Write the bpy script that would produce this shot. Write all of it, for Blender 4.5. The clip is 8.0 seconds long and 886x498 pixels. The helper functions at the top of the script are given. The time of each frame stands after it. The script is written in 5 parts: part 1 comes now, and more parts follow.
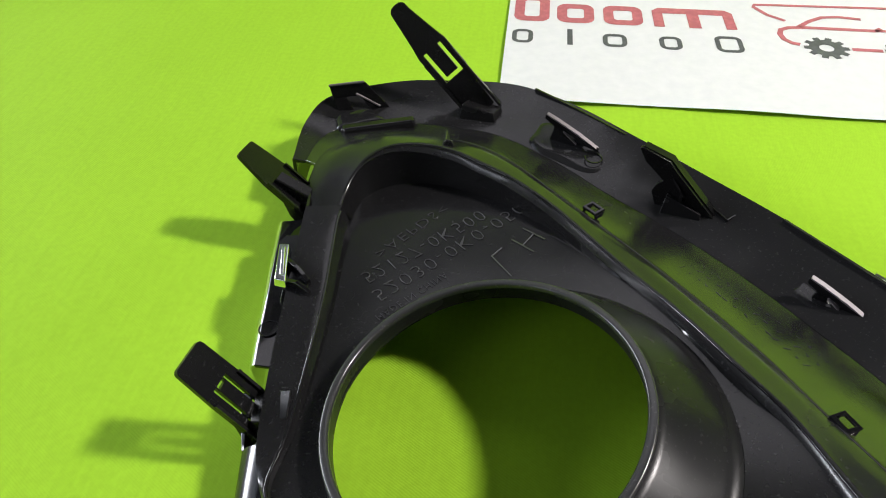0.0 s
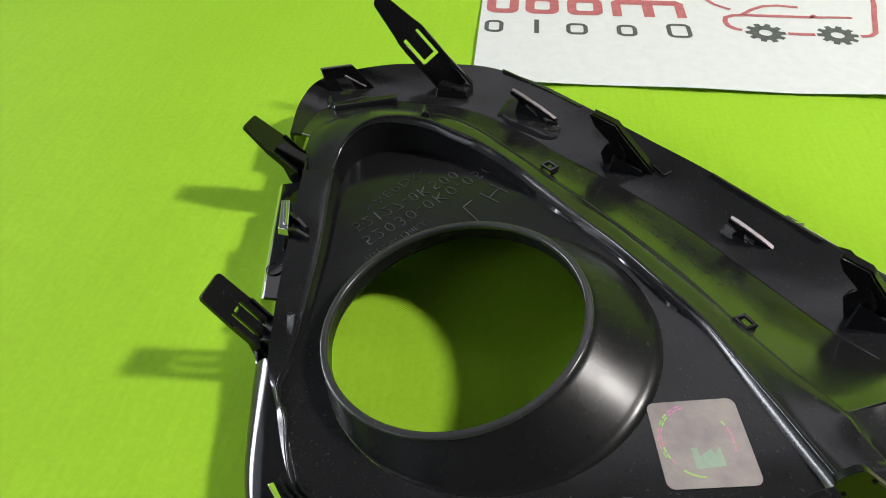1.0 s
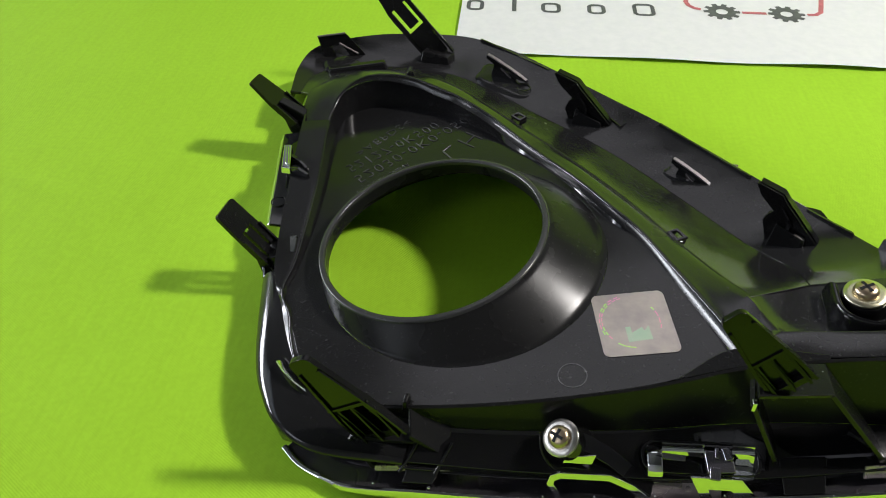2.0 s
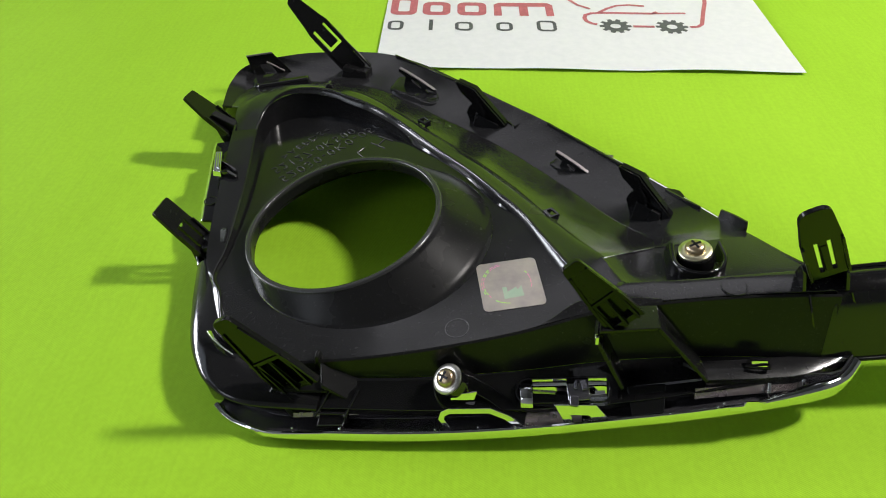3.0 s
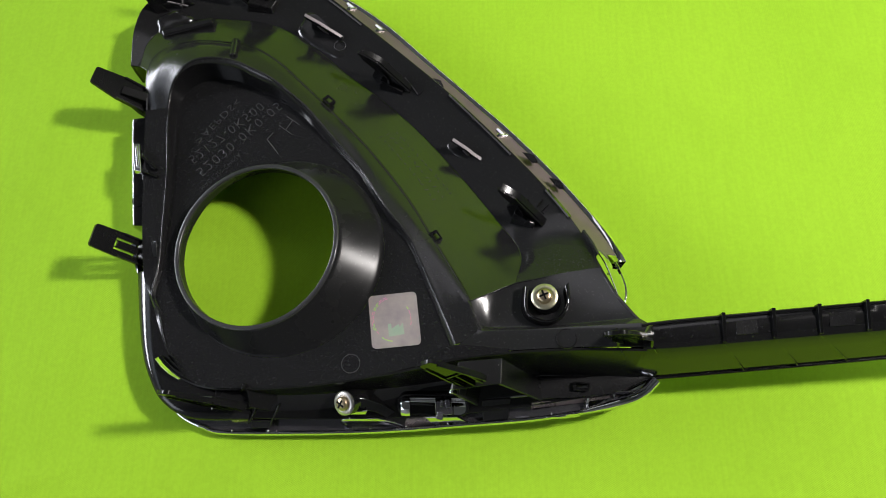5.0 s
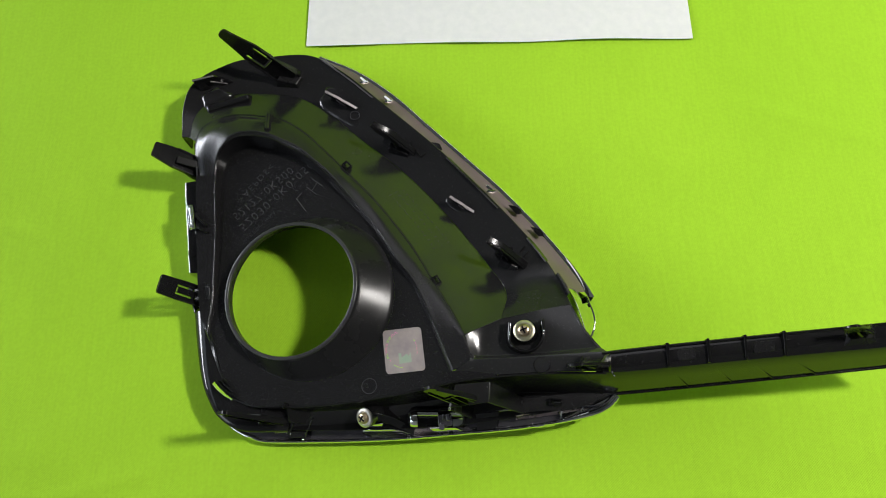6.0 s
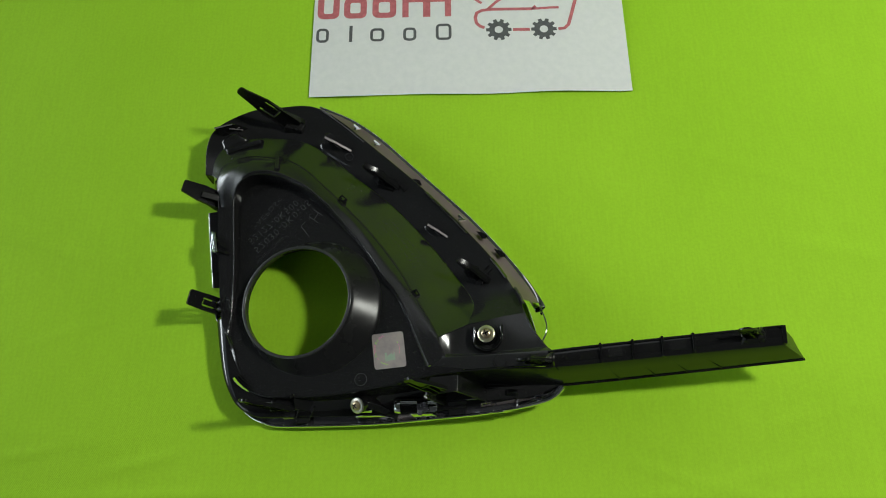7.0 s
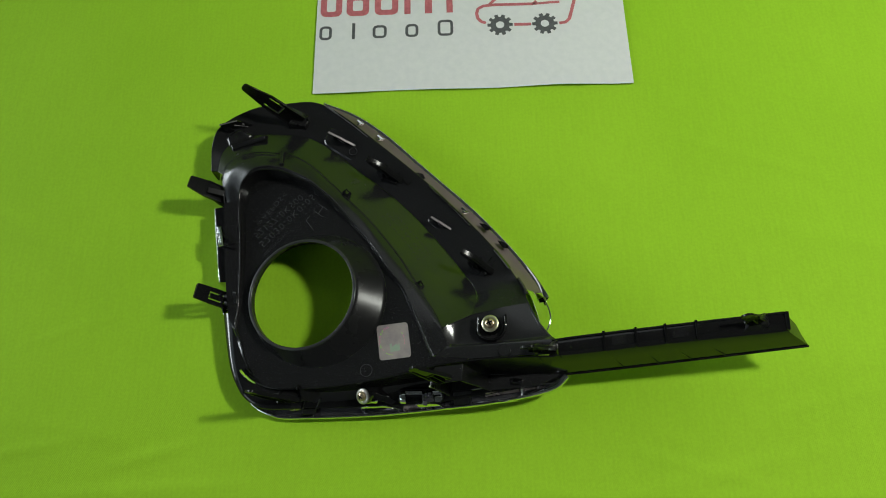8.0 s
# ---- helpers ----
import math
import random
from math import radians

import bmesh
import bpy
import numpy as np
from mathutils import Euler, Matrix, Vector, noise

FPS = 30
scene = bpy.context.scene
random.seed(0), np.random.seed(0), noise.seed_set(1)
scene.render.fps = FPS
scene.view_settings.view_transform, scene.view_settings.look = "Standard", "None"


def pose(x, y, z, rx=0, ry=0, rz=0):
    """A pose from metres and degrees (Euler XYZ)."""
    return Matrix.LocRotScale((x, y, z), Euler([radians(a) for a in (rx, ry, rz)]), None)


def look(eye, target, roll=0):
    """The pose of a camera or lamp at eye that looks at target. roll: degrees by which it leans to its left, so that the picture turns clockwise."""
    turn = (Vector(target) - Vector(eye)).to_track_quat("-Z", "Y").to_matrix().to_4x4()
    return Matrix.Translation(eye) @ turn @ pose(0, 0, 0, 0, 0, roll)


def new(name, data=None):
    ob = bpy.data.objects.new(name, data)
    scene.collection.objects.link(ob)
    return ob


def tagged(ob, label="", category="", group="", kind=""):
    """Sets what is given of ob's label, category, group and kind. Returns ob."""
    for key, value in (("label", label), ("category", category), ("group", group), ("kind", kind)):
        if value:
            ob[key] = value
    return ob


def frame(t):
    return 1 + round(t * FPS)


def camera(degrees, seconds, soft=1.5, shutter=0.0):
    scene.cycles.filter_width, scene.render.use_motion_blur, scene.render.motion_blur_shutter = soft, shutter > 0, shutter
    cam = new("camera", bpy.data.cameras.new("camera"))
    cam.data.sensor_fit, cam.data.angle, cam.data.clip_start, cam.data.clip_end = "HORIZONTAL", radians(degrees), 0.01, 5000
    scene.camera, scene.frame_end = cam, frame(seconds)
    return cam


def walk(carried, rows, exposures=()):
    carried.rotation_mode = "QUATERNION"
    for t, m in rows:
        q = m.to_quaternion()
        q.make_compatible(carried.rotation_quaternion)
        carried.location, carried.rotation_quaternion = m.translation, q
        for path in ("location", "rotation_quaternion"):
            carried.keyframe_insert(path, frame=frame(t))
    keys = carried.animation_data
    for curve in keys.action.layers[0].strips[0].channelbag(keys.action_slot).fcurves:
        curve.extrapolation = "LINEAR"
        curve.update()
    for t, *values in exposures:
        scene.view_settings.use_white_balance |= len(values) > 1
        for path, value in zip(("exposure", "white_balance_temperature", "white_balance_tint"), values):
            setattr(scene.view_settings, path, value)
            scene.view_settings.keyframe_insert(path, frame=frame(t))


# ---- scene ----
cam = camera(64.6, 8.0, 1.0)
PATH = [
    (0, (0.1025, -0.0098, 0.1942), (-0.0907, 1.4128, -1.1982), -0.95),
    (0.5, (0.1071, -0.03, 0.2052), (-0.0652, 1.4004, -1.182), -0.56),
    (1, (0.1123, -0.0532, 0.209), (-0.0526, 1.3772, -1.179), -1.21),
    (2.3, (0.1248, -0.1124, 0.2189), (-0.0015, 1.3257, -1.1653), -0.03),
    (2.5, (0.1279, -0.1178, 0.2212), (0.0217, 1.3234, -1.1614), 0.17),
    (3, (0.1489, -0.1441, 0.2342), (0.1104, 1.3378, -1.1084), -0.06),
    (3.5, (0.158, -0.1586, 0.2357), (0.118, 1.3112, -1.12), -1.10),
    (4, (0.177, -0.1178, 0.2285), (0.1615, 1.1863, -1.2878), -0.84),
    (4.5, (0.1821, -0.0561, 0.2855), (0.1458, 0.794, -1.5245), -2.55),
    (5, (0.1941, -0.0292, 0.373), (0.1973, 0.651, -1.5078), 0.38),
    (5.2, (0.2009, -0.0186, 0.398), (0.1859, 0.6465, -1.4881), -1.72),
    (6.3, (0.207, -0.030, 0.479), (0.165, 0.612, -1.415), -4.6),
    (6.5, (0.2104, -0.0352, 0.4952), (0.1756, 0.6037, -1.3997), -4.15),
    (7, (0.2212, -0.0552, 0.5559), (0.1895, 0.6343, -1.3212), -3.52),
    (7.5, (0.225, -0.0648, 0.5581), (0.1852, 0.6444, -1.3115), -4.02),
    (8, (0.2239, -0.0669, 0.5561), (0.1721, 0.6372, -1.3151), -5.62),
]
EXPOSURES = [(0.0, 0.16, 6450, 15), (0.5, 0.02, 6450, 14), (2.5, -0.09, 6450, 13), (3.5, -0.02, 6450, 13), (4.0, -0.02, 6450, 12), (4.5, 0.1, 6450, 15), (5.0, -0.03, 6450, 14), (6.5, -0.36, 6450, 8), (7.0, -0.7, 6400, 2), (8.0, -0.79, 6400, 1)]
walk(cam, [(t, look(eye, target, roll)) for t, eye, target, roll in PATH], EXPOSURES)

# ---- world and lights ----
world = bpy.data.worlds.new("world")
world.use_nodes = True
world.node_tree.nodes["Background"].inputs["Color"].default_value = (0.6, 0.65, 0.7, 1)
world.node_tree.nodes["Background"].inputs["Strength"].default_value = 0.2
scene.world = world


def area(name, eye, target, power, size, colour, shape="DISK", size_y=0.0):
    data = bpy.data.lights.new(name, "AREA")
    data.energy, data.size, data.color, data.shape = power, size, colour, shape
    if size_y:
        data.size_y = size_y
    ob = new(name, data)
    ob.matrix_world = look(eye, target)
    return ob


area("key_lamp", (1.2, 0.29, 1.19), (0.14, 0.12, 0.02), 26.0, 0.16, (1.0, 0.97, 0.91))
area("window_light", (-3.85, 0.9, 1.22), (0.15, 0.1, 0.0), 232.0, 3.2, (0.9, 0.95, 1.0), "RECTANGLE", 0.85)
# these three are added fill lights; the walls have no openings there
area("upper_fill_light", (-3.85, 0.6, 2.6), (0.15, 0.1, 0.0), 12.0, 3.2, (0.75, 0.86, 1.0), "RECTANGLE", 1.2)
area("front_fill_light", (-2.7, -2.2, 2.1), (0.1, 0.1, 0.0), 22.0, 1.8, (0.84, 0.92, 1.0), "RECTANGLE", 1.3)
area("far_fill_light", (0.25, 2.5, 2.6), (0.15, 0.1, 0.0), 15.0, 2.6, (0.95, 0.95, 1.0), "RECTANGLE", 1.8)


# ---- materials ----
def material(name):
    m = bpy.data.materials.new(name)
    m.use_nodes = True
    nt = m.node_tree
    return m, nt, nt.nodes["Principled BSDF"]


def link(nt, a, b):
    nt.links.new(a, b)


def node(nt, kind, **inputs):
    n = nt.nodes.new(kind)
    for key, value in inputs.items():
        n.inputs[key.replace("_", " ")].default_value = value
    return n


def ramp(nt, fac, stops):
    r = nt.nodes.new("ShaderNodeValToRGB")
    while len(r.color_ramp.elements) < len(stops):
        r.color_ramp.elements.new(0.5)
    for e, (pos, col) in zip(r.color_ramp.elements, stops):
        e.position, e.color = pos, col
    link(nt, fac, r.inputs["Fac"])
    return r.outputs["Color"]


def grey(v):
    return (v, v, v, 1)


def tex(nt, scale, detail=3.0, rough=0.55, stretch=(1, 1, 1)):
    co = nt.nodes.new("ShaderNodeTexCoord")
    mp = nt.nodes.new("ShaderNodeMapping")
    mp.inputs["Scale"].default_value = stretch
    link(nt, co.outputs["Object"], mp.inputs["Vector"])
    n = node(nt, "ShaderNodeTexNoise", Scale=scale, Detail=detail, Roughness=rough)
    link(nt, mp.outputs["Vector"], n.inputs["Vector"])
    return n.outputs["Fac"]


def bump(nt, bsdf, height, strength, distance):
    b = node(nt, "ShaderNodeBump", Strength=strength, Distance=distance)
    link(nt, height, b.inputs["Height"])
    link(nt, b.outputs["Normal"], bsdf.inputs["Normal"])
    return b


def plastic(name, base, rough, spread, dust=0.0, ripple=0.0, ior=1.58):
    """Black injection-moulded plastic: smudges in the gloss, fine dust and a slight ripple."""
    m, nt, b = material(name)
    smudge = tex(nt, 38.0, 4.0)
    link(nt, ramp(nt, smudge, [(0.3, grey(max(0.02, rough - spread))), (0.75, grey(rough + spread))]), b.inputs["Roughness"])
    speck = tex(nt, 900.0, 2.0)
    d = 1 + dust
    body = ramp(nt, speck, [(0.62, (base, base, base * 1.05, 1)), (0.8, (base * d * 1.6, base * d * 1.6, base * d * 1.6, 1))])
    cells = node(nt, "ShaderNodeTexVoronoi", Scale=190.0)
    co = nt.nodes.new("ShaderNodeTexCoord")
    link(nt, co.outputs["Object"], cells.inputs["Vector"])
    # a few grains of dust: only some of the cells hold one
    grain = ramp(nt, cells.outputs["Distance"], [(0.035, grey(1.0)), (0.06, grey(0.0))])
    chosen = ramp(nt, cells.outputs["Color"], [(0.92, grey(0.0)), (0.95, grey(1.0))])
    both = nt.nodes.new("ShaderNodeMath")
    both.operation = "MULTIPLY"
    link(nt, grain, both.inputs[0])
    link(nt, chosen, both.inputs[1])
    mix = nt.nodes.new("ShaderNodeMix")
    mix.data_type = "RGBA"
    mix.inputs[7].default_value = (0.3, 0.3, 0.29, 1)
    link(nt, both.outputs[0], mix.inputs[0])
    link(nt, body, mix.inputs[6])
    link(nt, mix.outputs[2], b.inputs["Base Color"])
    b.inputs["IOR"].default_value = ior
    if ripple:
        bump(nt, b, tex(nt, 22.0, 2.0), ripple, 0.002)
    return m


GLOSS = plastic("gloss_black_plastic", 0.0054, 0.06, 0.03, 0.8, 0.03, 1.6)
SATIN = plastic("satin_black_plastic", 0.0108, 0.16, 0.08, 1.0, 0.13, 1.46)
SEMI = plastic("half_gloss_black_plastic", 0.0081, 0.13, 0.05, 0.8, 0.06, 1.5)
SLEEVE = plastic("sleeve_black_plastic", 0.0108, 0.29, 0.08, 0.8, 0.1, 1.28)
FRONT_BLACK = plastic("front_black_plastic", 0.0095, 0.22, 0.08, 0.8, 0.1, 1.3)
RIDGE = plastic("ridge_black_plastic", 0.0121, 0.22, 0.07, 0.8, 0.12, 1.5)
ARM_GLOSS = plastic("arm_black_plastic", 0.0081, 0.12, 0.05, 0.8, 0.1, 1.45)
# a greyer base than most of the other black plastics
RIM = plastic("pale_rim_plastic", 0.03, 0.24, 0.05, 0.4, 0.0, 1.55)
# paler than the panel: glints on raised edges, put into the base colour
GLINT_LETTER = plastic("glint_letter_plastic", 0.045, 0.12, 0.05, 0.4, 0.0, 1.6)
FLOOR_SATIN = plastic("wing_floor_plastic", 0.0121, 0.17, 0.08, 0.8, 0.5, 1.42)
SHELF = plastic("shelf_black_plastic", 0.0149, 0.16, 0.07, 1.0, 0.08, 1.5)
WING = plastic("wing_black_plastic", 0.0108, 0.21, 0.08, 0.8, 0.14, 1.75)
BLACK = plastic("black_clip_plastic", 0.0054, 0.2, 0.05, 0.8, 0.03, 1.34)
MATTE = plastic("matte_black_plastic", 0.0081, 0.26, 0.06, 0.8, 0.03, 1.34)


def cloth_material():
    m, nt, b = material("green_cloth")
    patch = tex(nt, 3.2, 3.0)
    fine = tex(nt, 420.0, 2.0)
    c1 = ramp(nt, patch, [(0.3, (0.30, 0.55, 0.02, 1)), (0.7, (0.345, 0.61, 0.026, 1))])
    c2 = ramp(nt, fine, [(0.35, grey(0.94)), (0.65, grey(1.0))])
    mix = nt.nodes.new("ShaderNodeMix")
    mix.data_type, mix.blend_type = "RGBA", "MULTIPLY"
    mix.inputs["Factor"].default_value = 1.0
    link(nt, c1, mix.inputs[6])
    link(nt, c2, mix.inputs[7])
    # slubs: slightly paler and darker threads along one direction of the weave
    slub = tex(nt, 520.0, 2.0, 0.5, (1, 0.07, 1))
    c3 = ramp(nt, slub, [(0.35, grey(0.97)), (0.65, grey(1.01))])
    threads = nt.nodes.new("ShaderNodeMix")
    threads.data_type, threads.blend_type = "RGBA", "MULTIPLY"
    threads.inputs["Factor"].default_value = 1.0
    link(nt, mix.outputs[2], threads.inputs[6])
    link(nt, c3, threads.inputs[7])
    link(nt, threads.outputs[2], b.inputs["Base Color"])
    b.inputs["Roughness"].default_value = 0.85
    b.inputs["Specular IOR Level"].default_value = 0.2
    b.inputs["Sheen Weight"].default_value = 0.06
    b.inputs["Sheen Tint"].default_value = (0.6, 1.0, 0.2, 1)
    co = nt.nodes.new("ShaderNodeTexCoord")
    heights = []
    for turn in (32, -58):
        mp = nt.nodes.new("ShaderNodeMapping")
        mp.inputs["Rotation"].default_value = (0, 0, radians(turn))
        link(nt, co.outputs["Object"], mp.inputs["Vector"])
        w = node(nt, "ShaderNodeTexWave", Scale=380.0, Distortion=1.5, Detail=1.0)
        w.inputs["Detail Scale"].default_value = 2.0
        link(nt, mp.outputs["Vector"], w.inputs["Vector"])
        heights.append(w.outputs["Fac"])
    add = nt.nodes.new("ShaderNodeMath")
    add.operation = "ADD"
    link(nt, heights[0], add.inputs[0])
    link(nt, heights[1], add.inputs[1])
    bump(nt, b, add.outputs[0], 0.2, 0.00016)
    return m


CLOTH = cloth_material()


def metal(name, colour, rough, spread=0.03, ripple=0.0, shine=1.0):
    m, nt, b = material(name)
    b.inputs["Metallic"].default_value = shine
    smudge = tex(nt, 60.0, 3.0)
    link(nt, ramp(nt, smudge, [(0.3, grey(max(0.015, rough - spread))), (0.7, grey(rough + spread))]), b.inputs["Roughness"])
    dark = tuple(c * 0.88 for c in colour)
    link(nt, ramp(nt, tex(nt, 25.0, 3.0), [(0.35, (*dark, 1)), (0.65, (*colour, 1))]), b.inputs["Base Color"])
    if ripple:
        bump(nt, b, tex(nt, 45.0, 2.0), ripple, 0.001)
    return m


CHROME = metal("bright_chrome", (0.86, 0.87, 0.88), 0.05, 0.02, 0.06)
CHROME_BACK = metal("plated_back", (0.21, 0.165, 0.16), 0.4, 0.06, 0.08, 0.6)
STRIP = metal("mauve_plating", (0.42, 0.36, 0.36), 0.28, 0.06, 0.2, 0.8)
PLATED = metal("dark_plating", (0.26, 0.25, 0.28), 0.14, 0.06, 0.2, 0.9)
STEEL = metal("worn_edge", (0.22, 0.20, 0.21), 0.5, 0.08, 0.1, 0.6)
BRASS = metal("yellow_zinc", (0.55, 0.43, 0.29), 0.34, 0.08, 0.1)
WASHER = metal("pale_zinc", (0.66, 0.63, 0.58), 0.34, 0.08, 0.1)
YELLOW_WASHER = metal("yellow_pale_zinc", (0.70, 0.66, 0.46), 0.36, 0.08, 0.1)


def paper_material():
    m, nt, b = material("white_paper")
    link(nt, ramp(nt, tex(nt, 160.0, 3.0), [(0.3, (0.66, 0.67, 0.68, 1)), (0.7, (0.71, 0.715, 0.72, 1))]), b.inputs["Base Color"])
    b.inputs["Roughness"].default_value = 0.75
    bump(nt, b, tex(nt, 500.0, 2.0), 0.15, 0.0002)
    return m


def ink(name, colour):
    m, nt, b = material(name)
    faded = tuple(min(1, c * 1.25 + 0.01) for c in colour)
    link(nt, ramp(nt, tex(nt, 300.0, 2.0), [(0.4, (*colour, 1)), (0.7, (*faded, 1))]), b.inputs["Base Color"])
    b.inputs["Roughness"].default_value = 0.6
    return m


PAPER = paper_material()
RED_INK = ink("red_ink", (0.43, 0.115, 0.135))
DARK_INK = ink("dark_ink", (0.075, 0.077, 0.085))


def hologram_material(name, low, high, middle, rough, shine):
    m, nt, b = material(name)
    b.inputs["Metallic"].default_value = shine
    b.inputs["Roughness"].default_value = rough
    link(nt, ramp(nt, tex(nt, 110.0, 4.0), [(0.3, (*low, 1)), (0.55, (*middle, 1)), (0.75, (*high, 1))]), b.inputs["Base Color"])
    b.inputs["Thin Film Thickness"].default_value = 420.0
    bump(nt, b, tex(nt, 260.0, 2.0), 0.25, 0.0004)
    return m


HOLO = hologram_material("hologram_foil", (0.42, 0.35, 0.36), (0.58, 0.50, 0.46), (0.51, 0.44, 0.42), 0.4, 0.65)
HOLO_LINE = hologram_material("hologram_print", (0.45, 0.8, 0.2), (0.75, 0.8, 0.2), (0.5, 0.8, 0.25), 0.3, 0.3)
HOLO_PINK = hologram_material("hologram_pink_print", (0.8, 0.3, 0.6), (0.85, 0.45, 0.4), (0.8, 0.35, 0.5), 0.3, 0.3)
HOLO_DEEP = hologram_material("hologram_arrow", (0.40, 0.56, 0.42), (0.52, 0.58, 0.46), (0.46, 0.57, 0.44), 0.35, 0.5)


def wall_paint(name, v):
    m, nt, b = material(name)
    link(nt, ramp(nt, tex(nt, 2.5, 4.0), [(0.3, (v * 0.92, v * 0.92, v * 0.93, 1)), (0.7, (v, v, v, 1))]), b.inputs["Base Color"])
    b.inputs["Roughness"].default_value = 0.9
    return m


WALL = wall_paint("pale_wall_paint", 0.6)
CEIL = wall_paint("ceiling_paint", 0.07)
FLOOR = wall_paint("floor_paint", 0.25)

# ---- mesh helpers; lengths below are in millimetres ----
MM = 0.001
ORIGIN = {}


def thing(name, at, label, category, group="", kind=""):
    ob = new(name)
    ob.location = [c * MM for c in at]
    ob.empty_display_size = 0.02
    ORIGIN[name] = Vector(at) * MM
    return tagged(ob, label, category, group, kind)


def part(name, bm, mat, parent=None, label="", smooth=35, bevel=0.0, solid=0.0):
    """Links a bmesh, in millimetres of the world, as one mesh object under a thing or a part."""
    if solid and not bevel:
        bevel = 0.3
    if solid or bevel:
        bmesh.ops.remove_doubles(bm, verts=bm.verts, dist=0.001)
    if solid:
        bm.normal_update()
        if sum(f.normal.z * f.calc_area() for f in bm.faces) < 0:
            bmesh.ops.reverse_faces(bm, faces=bm.faces)
    bm.edges.index_update()
    open_edges = [e.index for e in bm.edges if e.is_boundary] if solid else []
    mesh = bpy.data.meshes.new(name)
    bm.to_mesh(mesh)
    bm.free()
    mesh.transform(Matrix.Scale(MM, 4))
    for p in mesh.polygons:
        p.use_smooth = True
    mesh.set_sharp_from_angle(angle=radians(smooth))
    for i in open_edges:
        mesh.edges[i].use_edge_sharp = True
    mesh.materials.append(mat)
    ob = new(name, mesh)
    if parent is not None:
        ob.parent = parent
        if parent.type == "EMPTY":
            ob.location = -ORIGIN[parent.name]
    if solid:
        s = ob.modifiers.new("thickness", "SOLIDIFY")
        s.thickness, s.offset, s.use_even_offset = solid * MM, -1.0, False
    if bevel:
        v = ob.modifiers.new("soft_edges", "BEVEL")
        v.width, v.segments, v.limit_method, v.angle_limit = bevel * MM, 2, "ANGLE", radians(40)
        v.harden_normals = True
    if label:
        tagged(ob, label)
    return ob


def curve(points, n, closed=False):
    """n points along a Catmull-Rom curve through the given ones, even in arc length."""
    p = [np.array(q, float) for q in points]
    p = [p[-1], *p, p[0], p[1]] if closed else [2 * p[0] - p[1], *p, 2 * p[-1] - p[-2]]
    out = []
    for a, b, c, d in zip(p, p[1:], p[2:], p[3:]):
        for s in np.linspace(0, 1, 12, endpoint=False):
            out.append(0.5 * (2 * b + (c - a) * s + (2 * a - 5 * b + 4 * c - d) * s * s + (3 * b - a - 3 * c + d) * s ** 3))
    if not closed:
        out.append(p[-2])
    else:
        out.append(out[0])
    out = np.array(out)
    run = np.concatenate([[0], np.cumsum(np.linalg.norm(np.diff(out, axis=0), axis=1))])
    want = np.linspace(0, run[-1], n, endpoint=not closed)
    return np.stack([np.interp(want, run, out[:, k]) for k in range(3)], 1)


def stations(points, steps):
    """A Catmull-Rom curve with the same number of steps between every two of its points."""
    p = [np.array(q, float) for q in points]
    p = [2 * p[0] - p[1], *p, 2 * p[-1] - p[-2]]
    out = []
    for a, b, c, d in zip(p, p[1:], p[2:], p[3:]):
        for s in np.linspace(0, 1, steps, endpoint=False):
            out.append(0.5 * (2 * b + (c - a) * s + (2 * a - 5 * b + 4 * c - d) * s * s + (3 * b - a - 3 * c + d) * s ** 3))
    return np.array([*out, p[-2]])


def grid(bm, rows, closed=False):
    """Faces between rows of points; the rows have equal counts."""
    made = [[bm.verts.new(q) for q in row] for row in rows]
    for r, s in zip(made, made[1:]):
        n = len(r)
        for i in range(n if closed else n - 1):
            j = (i + 1) % n
            bm.faces.new((r[i], r[j], s[j], s[i]))
    return made


def box(bm, m, sx, sy, sz):
    got = bmesh.ops.create_cube(bm, size=1.0, matrix=m @ Matrix.Diagonal((sx, sy, sz, 1)))
    return got["verts"]


def hexa(bm, low, high):
    """A six-sided block from four lower and four upper corners."""
    a, b = [bm.verts.new(q) for q in low], [bm.verts.new(q) for q in high]
    bm.faces.new(a[::-1])
    bm.faces.new(b)
    for i in range(4):
        j = (i + 1) % 4
        bm.faces.new((a[i], a[j], b[j], b[i]))


def frame_of(at, d, w):
    """A frame at a point: x along w, y along d, z their normal."""
    d, w = Vector(d).normalized(), Vector(w)
    w = (w - d * w.dot(d)).normalized()
    n = w.cross(d)
    m = Matrix((w, d, n)).transposed().to_4x4()
    m.translation = Vector(at)
    return m


def plate(bm, m, outline, holes, thick):
    """A flat plate with holes, in the plane of the frame m, of the given thickness."""
    edges, verts = [], []
    for loop in (outline, *holes):
        vs = [bm.verts.new((x, y, 0)) for x, y in loop]
        verts += vs
        edges += [bm.edges.new((vs[i], vs[(i + 1) % len(vs)])) for i in range(len(vs))]
    got = bmesh.ops.triangle_fill(bm, use_beauty=True, use_dissolve=False, edges=edges)
    faces = [f for f in got["geom"] if isinstance(f, bmesh.types.BMFace)]
    ext = bmesh.ops.extrude_face_region(bm, geom=faces)
    top = [v for v in ext["geom"] if isinstance(v, bmesh.types.BMVert)]
    bmesh.ops.translate(bm, verts=top, vec=(0, 0, thick))
    bmesh.ops.recalc_face_normals(bm, faces=bm.faces)
    bmesh.ops.transform(bm, matrix=m, verts=list({*verts, *top}))


def arc(cx, cy, r, a0, a1, n):
    return [(cx + r * math.cos(radians(a0 + (a1 - a0) * i / n)), cy + r * math.sin(radians(a0 + (a1 - a0) * i / n))) for i in range(n + 1)]


